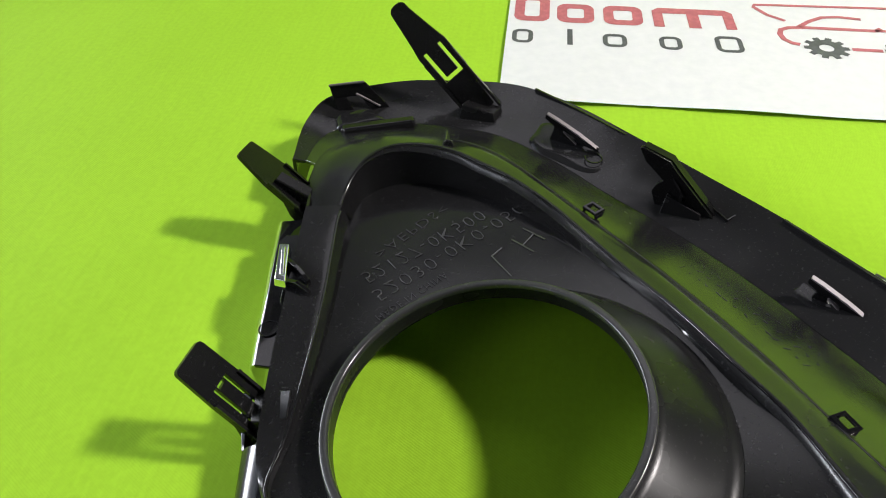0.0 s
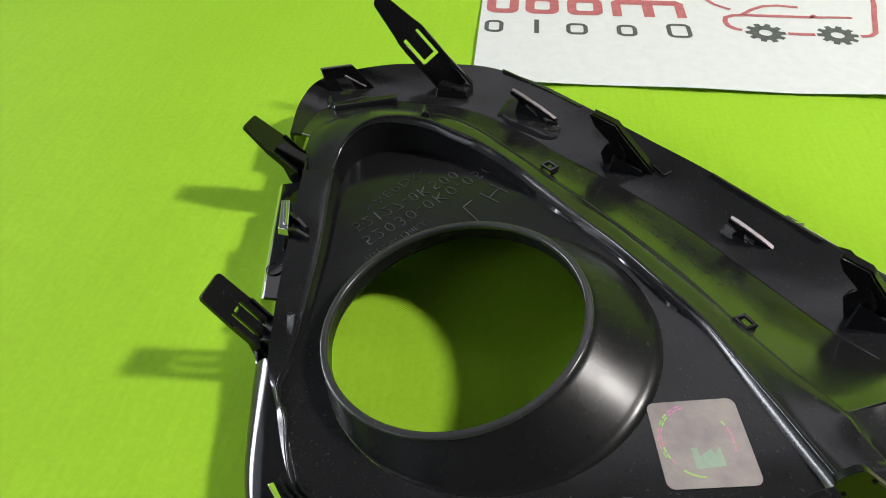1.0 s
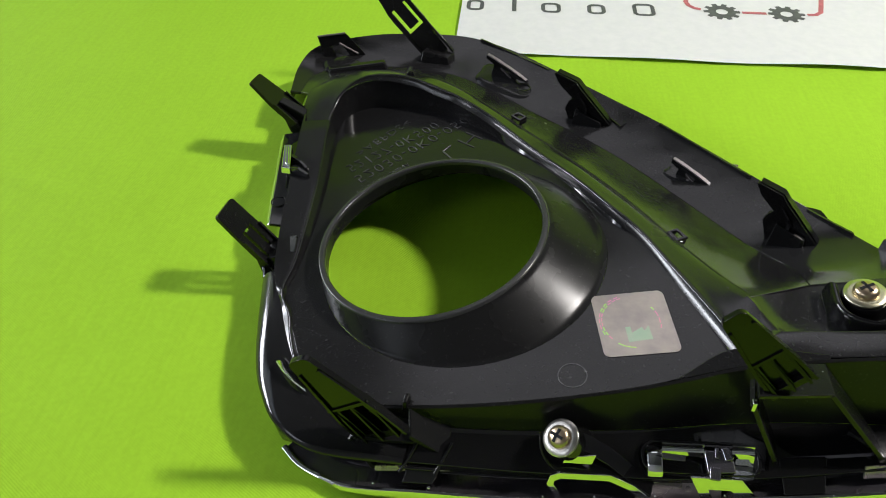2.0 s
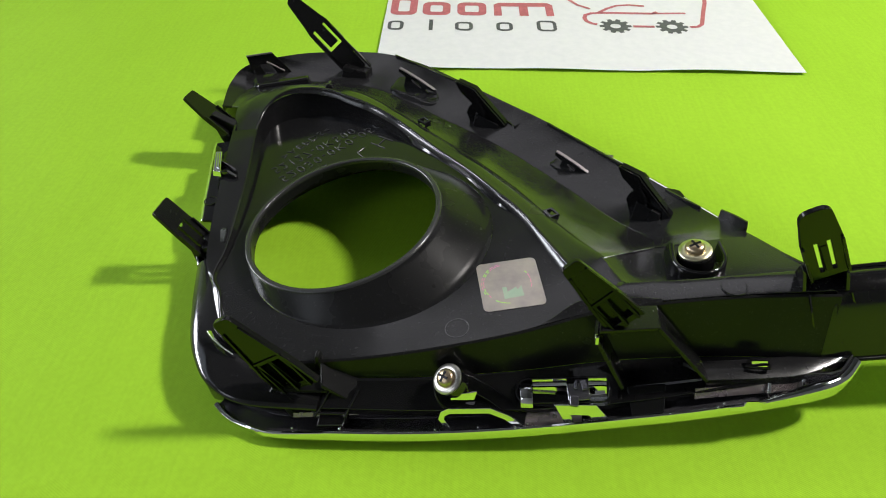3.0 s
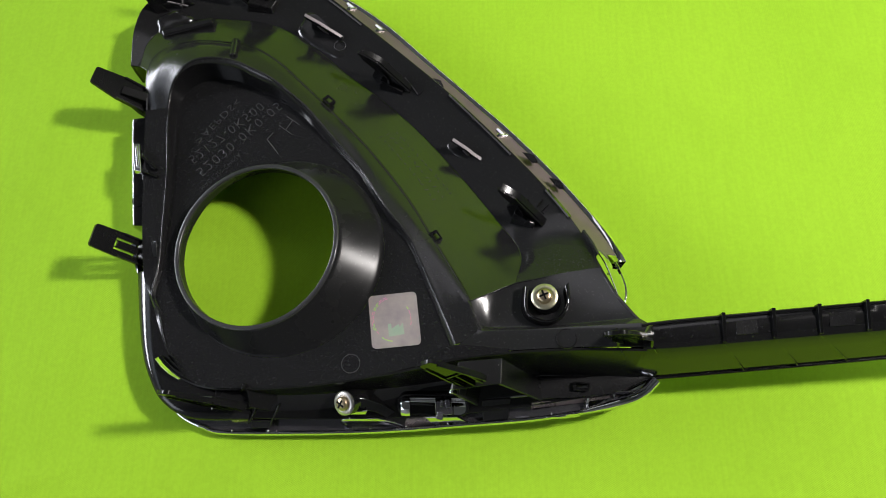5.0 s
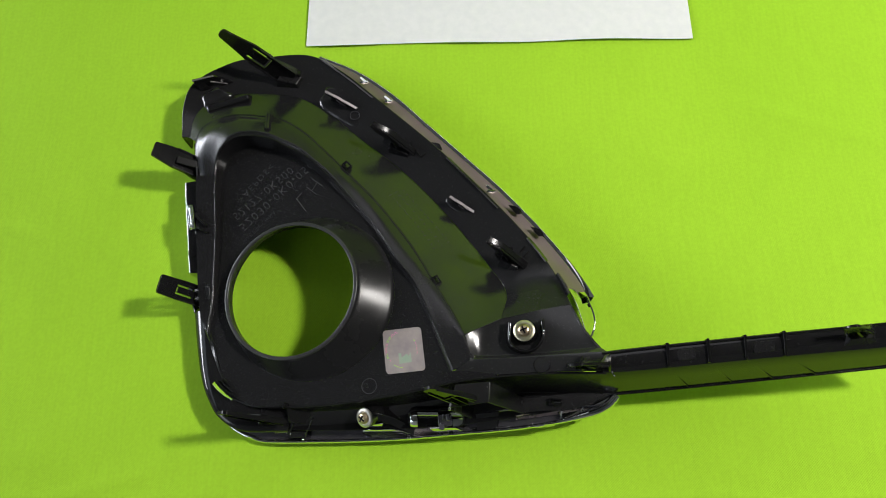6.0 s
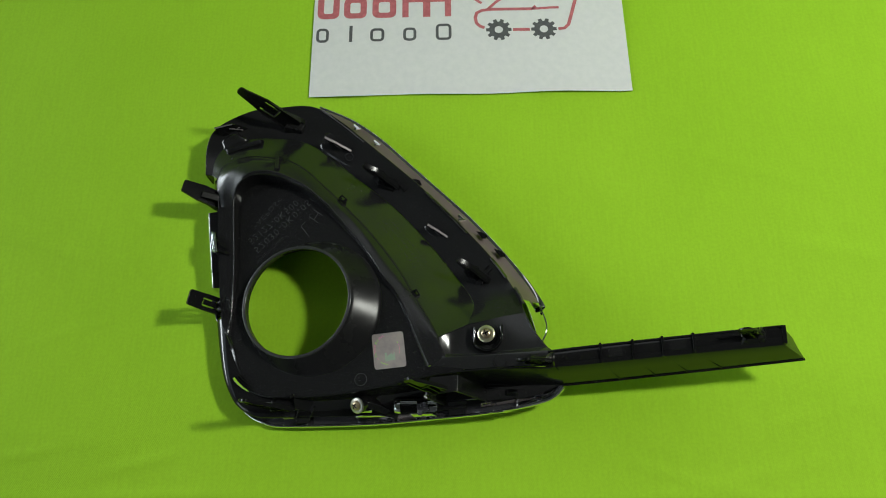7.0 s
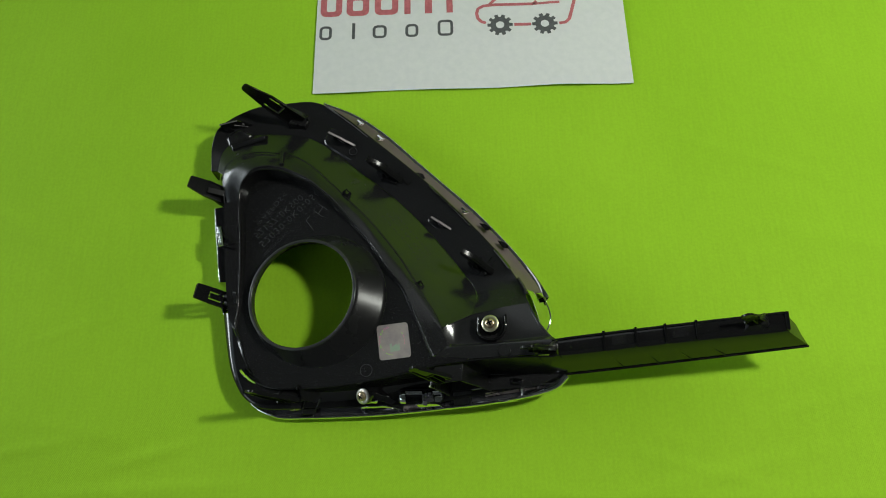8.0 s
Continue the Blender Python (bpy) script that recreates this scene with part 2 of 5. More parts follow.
def rounded(x0, y0, x1, y1, r, n=4):
    return arc(x1 - r, y1 - r, r, 0, 90, n) + arc(x0 + r, y1 - r, r, 90, 180, n) + arc(x0 + r, y0 + r, r, 180, 270, n) + arc(x1 - r, y0 + r, r, 270, 360, n)


def rod(bm, points, r, sides=8):
    """A round rod along points."""
    rings = []
    for i, q in enumerate(points):
        a, b = Vector(points[max(0, i - 1)]), Vector(points[min(len(points) - 1, i + 1)])
        m = (b - a).to_track_quat("Z", "Y").to_matrix()
        rings.append([bm.verts.new(Vector(q) + m @ Vector((r * math.cos(2 * math.pi * k / sides), r * math.sin(2 * math.pi * k / sides), 0))) for k in range(sides)])
    for s, t in zip(rings, rings[1:]):
        for k in range(sides):
            bm.faces.new((s[k], s[(k + 1) % sides], t[(k + 1) % sides], t[k]))
    bm.faces.new(rings[0][::-1])
    bm.faces.new(rings[-1])


def ribbon(bm, points, width_dir, width, thick):
    """A bent flat strip along points."""
    w = Vector(width_dir).normalized() * width / 2
    rings = []
    for i, q in enumerate(points):
        a, b = Vector(points[max(0, i - 1)]), Vector(points[min(len(points) - 1, i + 1)])
        n = (b - a).cross(w).normalized() * thick / 2
        q = Vector(q)
        rings.append([bm.verts.new(v) for v in (q - w - n, q + w - n, q + w + n, q - w + n)])
    for s, t in zip(rings, rings[1:]):
        for k in range(4):
            bm.faces.new((s[k], s[(k + 1) % 4], t[(k + 1) % 4], t[k]))
    bm.faces.new(rings[0][::-1])
    bm.faces.new(rings[-1])
    bmesh.ops.recalc_face_normals(bm, faces=bm.faces)


def lathe(bm, m, profile, n=32):
    """A turned shape: radius and height pairs about the frame's z."""
    rings = [[bm.verts.new(m @ Vector((r * math.cos(2 * math.pi * k / n), r * math.sin(2 * math.pi * k / n), z))) for k in range(n)] for r, z in profile]
    for s, t in zip(rings, rings[1:]):
        for k in range(n):
            bm.faces.new((s[k], s[(k + 1) % n], t[(k + 1) % n], t[k]))
    bm.faces.new(rings[-1])
    bm.faces.new(rings[0][::-1])
    bmesh.ops.recalc_face_normals(bm, faces=bm.faces)


def up_frame(at, axis):
    m = Vector(axis).to_track_quat("Z", "Y").to_matrix().to_4x4()
    m.translation = Vector(at)
    return m


# ---- the room and the cloth ----
def slab(name, lo, hi, mat, label):
    bm = bmesh.new()
    c = [(a + b) / 2 for a, b in zip(lo, hi)]
    box(bm, Matrix.Translation(c), *[b - a for a, b in zip(lo, hi)])
    return tagged(part(name, bm, mat), label, name.split("_")[0], kind="structure")


slab("floor", (-4000, -2500, -40), (3000, 2600, -8), FLOOR, "plain grey floor under the green cloth")
slab("ceiling", (-4000, -2500, 3300), (3000, 2600, 3340), CEIL, "plain dim ceiling over the table")
slab("wall_north", (-4000, 2600, -40), (3000, 2640, 3340), FLOOR, "plain grey wall behind the backdrop")
slab("wall_south", (-4000, -2540, -40), (3000, -2500, 3340), FLOOR, "plain dark grey wall behind the camera")
slab("wall_east", (3000, -2540, -40), (3040, 2640, 3340), FLOOR, "plain dark grey wall beside the lamp")
slab("wall_west", (-4040, -2540, -40), (-4000, 2640, 3340), WALL, "plain pale wall with the window light")


def crease(x, y, x0, y0, x1, y1, high, wide):
    dx, dy = x1 - x0, y1 - y0
    run = dx * dx + dy * dy
    s = ((x - x0) * dx + (y - y0) * dy) / run
    off = ((x - x0) * dy - (y - y0) * dx) / math.sqrt(run)
    return high * math.exp(-(off / wide) ** 2) * max(0.0, 1 - (2 * s - 1) ** 2) if 0 < s < 1 else 0.0


CREASES = [(-190, 178, -70, 140, 2.0, 4), (-150, -70, 20, -45, 1.6, 9), (60, -75, 260, -15, 1.3, 9), (-200, 20, -40, -10, 1.5, 6), (380, 100, 620, 330, 1.8, 30)]
CREASES += [(300, -70, 520, -20, 1.5, 7), (240, -40, 420, -95, 1.3, 5), (400, 250, 560, 190, 1.3, 7), (-160, 60, -60, 95, 1.1, 3.5), (330, -20, 470, -60, 1.2, 4)]
CREASES += [(-190, -26, -70, -6, 2.2, 4), (-60, -30, 20, -12, 1.8, 4), (-120, -48, 80, -44, 1.6, 4), (-230, 205, -110, 160, 2.2, 4)]
CREASES += [(120, -60, 200, -48, 0.9, 3), (420, -10, 600, 30, 1.2, 8), (-220, -80, -110, -40, 1.4, 4), (460, 160, 640, 120, 1.2, 9)]


def cloth():
    xs = np.concatenate([np.linspace(-1100, -260, 30), np.linspace(-252, 660, 230), np.linspace(680, 1300, 24)])
    ys = np.concatenate([np.linspace(-700, -110, 24), np.linspace(-104, 440, 140), np.linspace(450, 580, 10)])
    rows = []
    for y in ys:
        row = []
        for x in xs:
            z = 1.1 * noise.noise((x * 0.012, y * 0.016, 3.1)) + 1.6 * noise.noise((x * 0.0055 + y * 0.003, y * 0.007, 9.4)) + 0.35 * noise.noise((x * 0.05, y * 0.04, 7.7)) - 0.7
            z += 0.55 * sum(crease(x, y, *c) for c in CREASES)
            row.append((x, y, z))
        rows.append(row)
    for a in np.linspace(5, 62, 12):
        rows.append([(x, 580 + 160 * math.sin(radians(a)), 160 * (1 - math.cos(radians(a))) + 3 * noise.noise((x * 0.008, a * 0.03, 1.0)) - 0.7) for x in xs])
    for h in np.linspace(0.03, 0.77, 18):
        rows.append([(x, 721 + 460 * h, 84.2 + 866 * h + 6 * noise.noise((x * 0.01, h * 4, 5.0)) * h) for x in xs])
    bm = bmesh.new()
    grid(bm, rows)
    return tagged(part("backdrop_cloth", bm, CLOTH), "bright lime green woven cloth with soft creases", "cloth", kind="structure")


cloth()

# ---- the fog lamp bezel, lying face down ----
BEZEL = thing("fog_lamp_bezel", (150, 110, 0), "black plastic fog lamp bezel, chrome-trimmed, face down on green cloth", "fog lamp bezel")


def pan_z(x):
    return 15.0 + 0.07 * x + 0.00027 * x * x


RIDGE_IN = [(39.2, 181, 26), (39.6, 187.5, 27.2), (41.5, 194.5, 30), (46.3, 201.5, 33.5), (55, 206, 36), (67, 206.5, 37), (78, 204, 37), (87, 200, 36), (98.5, 194, 35), (109, 185, 35), (118, 177, 34), (128, 165.5, 33.5), (140.5, 150.5, 33.5), (151, 137, 35), (158.5, 125, 37), (166.5, 112, 38.5), (173.5, 103, 38.5), (178.5, 95, 38.5), (183, 85, 39), (187.5, 74.5, 40), (192, 64, 41), (196.5, 53, 42), (201, 42, 43)]


def inward(points, d):
    """The points moved to the right of their way by d."""
    out = []
    for i, q in enumerate(points):
        a, b = points[max(0, i - 1)], points[min(len(points) - 1, i + 1)]
        n = math.hypot(b[0] - a[0], b[1] - a[1])
        out.append((q[0] + d * (b[1] - a[1]) / n, q[1] - d * (b[0] - a[0]) / n))
    return out


PAN_LOW = [(183, 33), (165, 29), (132, 25), (100, 23.5), (76, 25), (62, 32.5), (55.3, 45), (49, 60), (43.6, 74), (44.4, 90), (44.3, 110), (42.8, 140), (40.3, 163), (39.4, 177)]
PAN_RIM = [(39.6, 182), *inward(RIDGE_IN, 0.2)[1:-1], (197, 40)]
ROUT = [(22, 207, 24), (25, 217, 24), (34, 223, 25), (50, 226, 26.5), (68, 223.5, 28.5), (84, 219.3, 29.8), (99.6, 209.2, 30), (115.2, 194, 29.8), (134.2, 174.4, 29.5), (154, 152.3, 30.2), (174.3, 124.4, 32.8), (188.5, 99.8, 35.4), (199.8, 79.4, 38.7), (208, 63, 43.4)]
FOLD = [(16, 212, 21), (18, 231, 19.5), (29, 244, 18.3), (46, 249, 17.4), (68, 249, 17), (93, 245, 16.8), (118, 229, 16.6), (139, 210, 16.6), (161, 192, 16.6), (184, 169.5, 16.8), (207, 142, 17.2), (226, 115.5, 19.4), (237, 95, 26.5), (232, 74, 39.5)]
EDGE = [(11, 212, 22), (9.8, 238, 23), (18, 255, 26), (44.5, 271, 25), (70, 274.5, 25), (99, 275.5, 24), (124, 260, 25.4), (147, 239, 26.2), (176.2, 212.2, 26), (198, 191, 26.4), (223.2, 164, 26.2), (249.2, 133, 27), (265.5, 106, 31.5), (274, 82, 40)]


def between(a, b, s, z=None):
    q = [p + (r - p) * s for p, r in zip(a, b)]
    if z is not None:
        q[2] = z
    return tuple(q)


# panel and sleeve share rings about the lamp opening
HOLE, HOLE_R = Vector((97.6, 95.6, 35.0)), 42.7
SLANT = Vector((-0.207, -0.0145, 0.978))
BASE, BASE_R = (110.0, 93.0), 53.0


def opening_ring(r, drop, n):
    a = Vector((0, 1, 0)).cross(SLANT).normalized()
    b = SLANT.cross(a)
    return [tuple(HOLE - SLANT * drop + (a * math.cos(2 * math.pi * i / n) + b * math.sin(2 * math.pi * i / n)) * r) for i in range(n)]


def base_ring(n, grow, lift):
    out = []
    for i in range(n):
        x = BASE[0] + (BASE_R + grow) * math.cos(2 * math.pi * i / n)
        y = BASE[1] + (BASE_R + grow) * math.sin(2 * math.pi * i / n)
        x = max(x, 51.5 + (0 if grow > 0 else 1))
        out.append((x, y, pan_z(x) + lift))
    return out


def sleeve_and_panel():
    n = 128
    rim_low = opening_ring(HOLE_R + 2.5, 0.9, n)
    foot = base_ring(n, 1.5, 0.0)
    rows = [opening_ring(HOLE_R + 0.6, 7.0, n), opening_ring(HOLE_R + 0.1, 0.9, n), rim_low]
    for s in (0.1, 0.3, 0.5, 0.7, 0.78, 0.82, 0.86, 0.9, 0.94, 0.97, 1.0):
        rows.append([(p[0] + (q[0] - p[0]) * s, p[1] + (q[1] - p[1]) * s, q[2] + (p[2] - q[2]) * (1 - 1.06 * s if s < 0.82 else 0.1308 * ((1 - s) / 0.18) ** 2)) for p, q in zip(rim_low, foot)])
    bm = bmesh.new()
    grid(bm, rows, True)
    part("lamp_sleeve", bm, SLEEVE, BEZEL, "black tapered sleeve with a rounded rim", 50, solid=1.2)
    bm = bmesh.new()
    grid(bm, [opening_ring(HOLE_R + 0.15, 2.0, n), opening_ring(HOLE_R, 0.6, n), opening_ring(HOLE_R + 0.3, 0.12, n), opening_ring(HOLE_R + 0.6, 0.0, n), opening_ring(HOLE_R + 2.0, 0.0, n), opening_ring(HOLE_R + 2.4, 0.15, n), opening_ring(HOLE_R + 2.7, 0.9, n)], True)
    part("sleeve_rim", bm, RIM, BEZEL, "thin rounded glossy rim of the sleeve", 80)
    edge = curve([(x, y, 0) for x, y in PAN_RIM + PAN_LOW], 400, True)
    angles = np.arctan2(edge[:, 1] - BASE[1], edge[:, 0] - BASE[0])
    order = np.argsort(angles)
    far = []
    for q in foot:
        a = math.atan2(q[1] - BASE[1], q[0] - BASE[0])
        x = np.interp(a, angles[order], edge[order, 0], period=2 * math.pi)
        y = np.interp(a, angles[order], edge[order, 1], period=2 * math.pi)
        far.append((x, y, pan_z(x)))
    rows = []
    for s in (0.0, 0.2, 0.4, 0.55, 0.7, 0.8, 0.88, 0.94, 1.0):
        row = []
        for p, q in zip(foot, far):
            x, y = p[0] + (q[0] - p[0]) * s, p[1] + (q[1] - p[1]) * s
            row.append((x, y, pan_z(x)))
        rows.append(row)
    bm = bmesh.new()
    grid(bm, rows, True)
    return part("panel", bm, SATIN, BEZEL, "satin black recessed panel with moulded writing", 40, solid=2.0)


PANEL = sleeve_and_panel()


def ridge():
    inner = stations(RIDGE_IN, 4)
    n = len(inner)
    outer = curve([(25.5, 180, 22), (23.5, 193, 24), *ROUT, (211, 55, 43.5), (215, 47, 43.5)], n)
    across = outer - inner
    across[:, 2] = 0
    across /= np.linalg.norm(across, axis=1)[:, None]

    taper = np.clip((np.arange(n) - 8) / 14, 0, 1)[:, None]

    def step(d, up):
        return inner + across * d + np.array((0, 0, up))

    def wall(s):
        """The inner wall leans in a little from the rounded edge to the panel."""
        w = inner - across * (2.4 * taper + (3.0 - 1.2 * taper) * s)
        foot = np.array([pan_z(x) - 0.4 for x in w[:, 0]])
        start = inner[:, 2] - 0.9 - 2.3 * taper[:, 0]
        w[:, 2] = start + (foot - start) * s
        return w

    # the top stays level towards the inner edge and rounds over to the outer crest
    shoulder = []
    for s, z in ((0.3, 0.18), (0.55, 0.38), (0.75, 0.62)):
        r = inner + (outer - inner) * s
        r[:, 2] = inner[:, 2] + (outer[:, 2] + 0.5 - inner[:, 2]) * z
        shoulder.append(r)
    top = inner + (outer - inner) * 0.92
    top[:, 2] = outer[:, 2] + 0.5
    bm = bmesh.new()
    grid(bm, [wall(1.0), wall(0.85), wall(0.5), wall(0.0)])
    part("ridge_wall", bm, SEMI, BEZEL, "glossy leaning inner wall of the ridge", 60, solid=1.0)
    bm = bmesh.new()
    edge = []
    for d, down in ((-0.25, 0.1), (0.15, 0.35), (0.9, 0.95), (1.7, 1.85), (2.4, 3.0)):
        q = inner - across * d * taper
        q[:, 2] -= down * taper[:, 0] + 0.1
        edge.append(q)
    grid(bm, edge)
    part("ridge_edge", bm, RIDGE, BEZEL, "rounded inner edge of the ridge", 60)
    bm = bmesh.new()
    grid(bm, [step(0.05, -0.5), step(0.25, -0.15), step(0.6, 0.05), step(1.1, 0.1), step(1.7, -0.05), *shoulder, top, outer])
    part("ridge", bm, RIDGE, BEZEL, "raised black ridge round the recessed panel", 48, solid=1.6)
    bm = bmesh.new()
    rod(bm, [tuple(q) for q in step(0.4, -0.55)[10:]], 0.62, 10)
    part("ridge_bead", bm, GLOSS, BEZEL, "bright rounded inner edge of the ridge", 80)
    bm = bmesh.new()
    rod(bm, [(x, y, z - 0.85) for x, y, z in stations(ROUT, 6)[14:]], 1.1, 12)
    part("ridge_crest", bm, SEMI, BEZEL, "rounded outer crest of the ridge", 80)


ridge()


def wing():
    soft = [between(r, f, 0.95, f[2] + 0.7) for r, f in zip(ROUT, FOLD)]
    hem = [between(f, e, 0.07, f[2] + 0.3) for f, e in zip(FOLD, EDGE)]
    half = [between(r, s, 0.5) for r, s in zip(ROUT, soft)]
    bm = bmesh.new()
    grid(bm, [stations(c, 6) for c in (ROUT, half, soft)])
    part("wing_slope", bm, WING, BEZEL, "glossy black slope that mirrors the cloth", 14, solid=1.6)
    far = [between(f, e, 0.92) for f, e in zip(hem, EDGE)]
    middle = [between(f, e, 0.5, f[2] + 0.46 * (e[2] - f[2])) for f, e in zip(hem, EDGE)]
    bm = bmesh.new()
    grid(bm, [stations(c, 6) for c in (soft, middle, far, EDGE)])
    part("wing_floor", bm, FLOOR_SATIN, BEZEL, "satin black floor of the wing with clips", 30, solid=1.6)
    edge = stations(EDGE, 6)
    centre = np.array((130.0, 130.0, 0.0))
    away = edge - centre
    away[:, 2] = 0
    away /= np.linalg.norm(away, axis=1)[:, None]
    a = edge + away * 0.6 - np.array((0, 0, 0.8))
    b = edge + away * 1.4
    b[:, 2] = edge[:, 2] * 0.55
    c = edge + away * 0.5
    c[:, 2] = 3.0
    bm = bmesh.new()
    grid(bm, [edge, a, b, c])
    part("skirt", bm, GLOSS, BEZEL, "black outer skirt", 35, solid=1.5)


wing()


def shelf():
    rows = [
        [(201, 41, 42.5), (213, 39.5, 43.5), (225, 38.5, 44.5), (255, 39.5, 47.5), (292, 39, 51.5)],
        [(207, 45, 44), (219, 45.5, 45), (232, 46, 46), (260, 47, 49), (292, 47.5, 52.5)],
        [(211, 48, 44), (222, 48.3, 45), (235, 48.5, 46), (260, 49.5, 48.5), (291, 50.5, 51.5)],
        [(211, 50.5, 43.5), (220, 50.5, 40.5), (236, 51, 41), (260, 52, 43.5), (288, 54, 47.5)],
        [(210, 57, 43.5), (219, 58.5, 39.5), (236, 60, 40), (258, 65, 42), (280, 66, 45)],
        [(208, 63, 43.4), (219, 68.5, 41.3), (232, 74.2, 39.6), (253, 78.7, 39.7), (274, 82, 40)],
    ]
    bm = bmesh.new()
    grid(bm, [stations(r, 6) for r in rows])
    part("shelf", bm, SHELF, BEZEL, "satin black shelf that carries a screw", 30, solid=1.6)
    side = stations([(274, 82, 40), (280, 66, 45), (288, 54, 48), (292, 49, 51.5)], 5)
    low = np.array(side)
    low[:, 2] = 7
    bm = bmesh.new()
    grid(bm, [side, low])
    part("shelf_side", bm, SATIN, BEZEL, "", 30, solid=1.5)


shelf()

FRONT_TOP = [(60, 31, 19.5), (76, 25, 21.3), (100, 23.5, 24.7), (132, 25, 29), (165, 29, 34), (183, 32, 37.4), (201, 35.4, 41.3), (225, 37.8, 44.5), (255, 39, 47.5), (290, 38.2, 50.2)]
FRONT_LOW = [(61, 29.5, 11), (76, 23.8, 14), (100, 21.5, 16.5), (132, 22, 17), (165, 24.7, 17.5), (183, 26.8, 18), (201, 29.2, 19), (225, 30.8, 20.5), (255, 31, 22.3), (290, 29.2, 23.5)]


def front():
    top, low = stations(FRONT_TOP, 5), stations(FRONT_LOW, 5)
    bm = bmesh.new()
    lip = top + np.array((0, -0.9, -0.5))
    grid(bm, [top, lip, low])
    part("front_wall", bm, FRONT_BLACK, BEZEL, "glossy black front wall", 30, solid=1.6)
    bm = bmesh.new()
    grid(bm, [stations(r, 4) for r in ([(180, 31.6, 36.9), (201, 35.4, 41.3), (226, 37.8, 44.5)], [(183, 33.5, 37.6), (199.5, 41.5, 42.6), (226, 39.5, 44.8)])])
    part("corner_fill", bm, SATIN, BEZEL, "", 30, solid=1.2)
    front_edge = [(60, 20, 6.5), (76, 13, 8.5), (100, 10.5, 12), (132, 10, 12.5), (165, 10.5, 13), (183, 11, 14), (201, 12, 15), (225, 14.5, 17), (250, 17.5, 20), (285, 23, 21)]
    edge = stations(front_edge, 5)
    under = edge + np.array((0, 0.3, -4.0))
    bm = bmesh.new()
    grid(bm, [low, low * 0.9 + edge * 0.1 + np.array((0, -0.3, -1.0)), edge, under])
    part("ledge", bm, GLOSS, BEZEL, "glossy black ledge above the chrome lip", 30, solid=1.4)


front()


def left_flange():
    inner = [(39.2, 181, 26), (38.8, 174, 25.8), (39.7, 163, 25), (42, 140, 24), (43.3, 110, 22.5), (43.4, 88, 20.8), (42, 73, 20), (47.6, 62.5, 19.6), (50.8, 52, 19.3), (55, 42, 19.3), (62, 33, 19.5)]
    outer = [(25.5, 180, 25), (27.2, 162, 24.2), (29.2, 142, 23.2), (31.2, 122, 22.2), (33.6, 102, 21), (37, 82, 19.6), (44.5, 65, 18.8), (50, 49, 18.4), (58.5, 33, 18.4)]
    outer = curve(outer, 49)
    inner = curve(inner, 49)
    a, b = inner, outer
    low = np.array(a)
    low[:, 0] += 2.2
    low[:, 2] = [pan_z(x) - 0.4 for x in low[:, 0]]
    rim = a + (b - a) * 0.18
    rim[:, 2] += 0.15
    fall = np.array(b)
    fall[:, 0] -= 0.8
    fall[:, 2] -= 11
    bm = bmesh.new()
    grid(bm, [low, a, rim, b, fall])
    part("side_flange", bm, SATIN, BEZEL, "black side flange beside the clips", 22, solid=1.5)
    bm = bmesh.new()
    rod(bm, [(x + 0.5, y, z - 0.4) for x, y, z in a[1:]], 0.6, 10)
    part("flange_crest", bm, SEMI, BEZEL, "rounded glossy edge of the flange", 80)
    top = stations([(42.5, 87, 18), (47, 66, 18.6), (52, 50, 19), (58, 38, 19.4), (67, 29, 19.2), (82, 22, 18), (99, 18, 15)], 7)
    side = stations([(29.6, 86.5, 10.5), (35, 61, 12.5), (39.8, 43, 14), (45.5, 30, 15), (54, 18, 15.4), (69, 10, 14.2), (97, 9.5, 11.6)], 7)
    skin = []
    for a in np.linspace(0, 90, 9):
        bulge = top + (side - top) * math.sin(radians(a))
        bulge[:, 2] = side[:, 2] + (top[:, 2] - side[:, 2]) * math.cos(radians(a))
        skin.append(bulge)
    under = np.clip((side[:, 0] - 52) / 14, 0, 1)
    edge = side + np.stack([0.5 - 0.5 * under, 0.3 + 0.9 * under, -1.6 + 0 * under], 1)
    foot = side + np.stack([1.2 - 1.2 * under, 0.8 + 6.2 * under, 0 * under], 1)
    foot[:, 2] = 2.5 + 5 * under
    bm = bmesh.new()
    grid(bm, [*skin, edge, foot])
    part("corner_skirt", bm, SEMI, BEZEL, "glossy rounded black corner", 80, solid=1.4)
    rows = [[(25.5, 180, 24.6), (23.5, 193, 24), (22.3, 200, 24), (22, 207, 24)], [(20, 180, 6), (18, 190, 6), (15, 202, 6), (13.5, 214, 6)]]
    bm = bmesh.new()
    grid(bm, [stations(r, 6) for r in rows])
    part("flange_end", bm, SATIN, BEZEL, "", 40, solid=1.2)


left_flange()


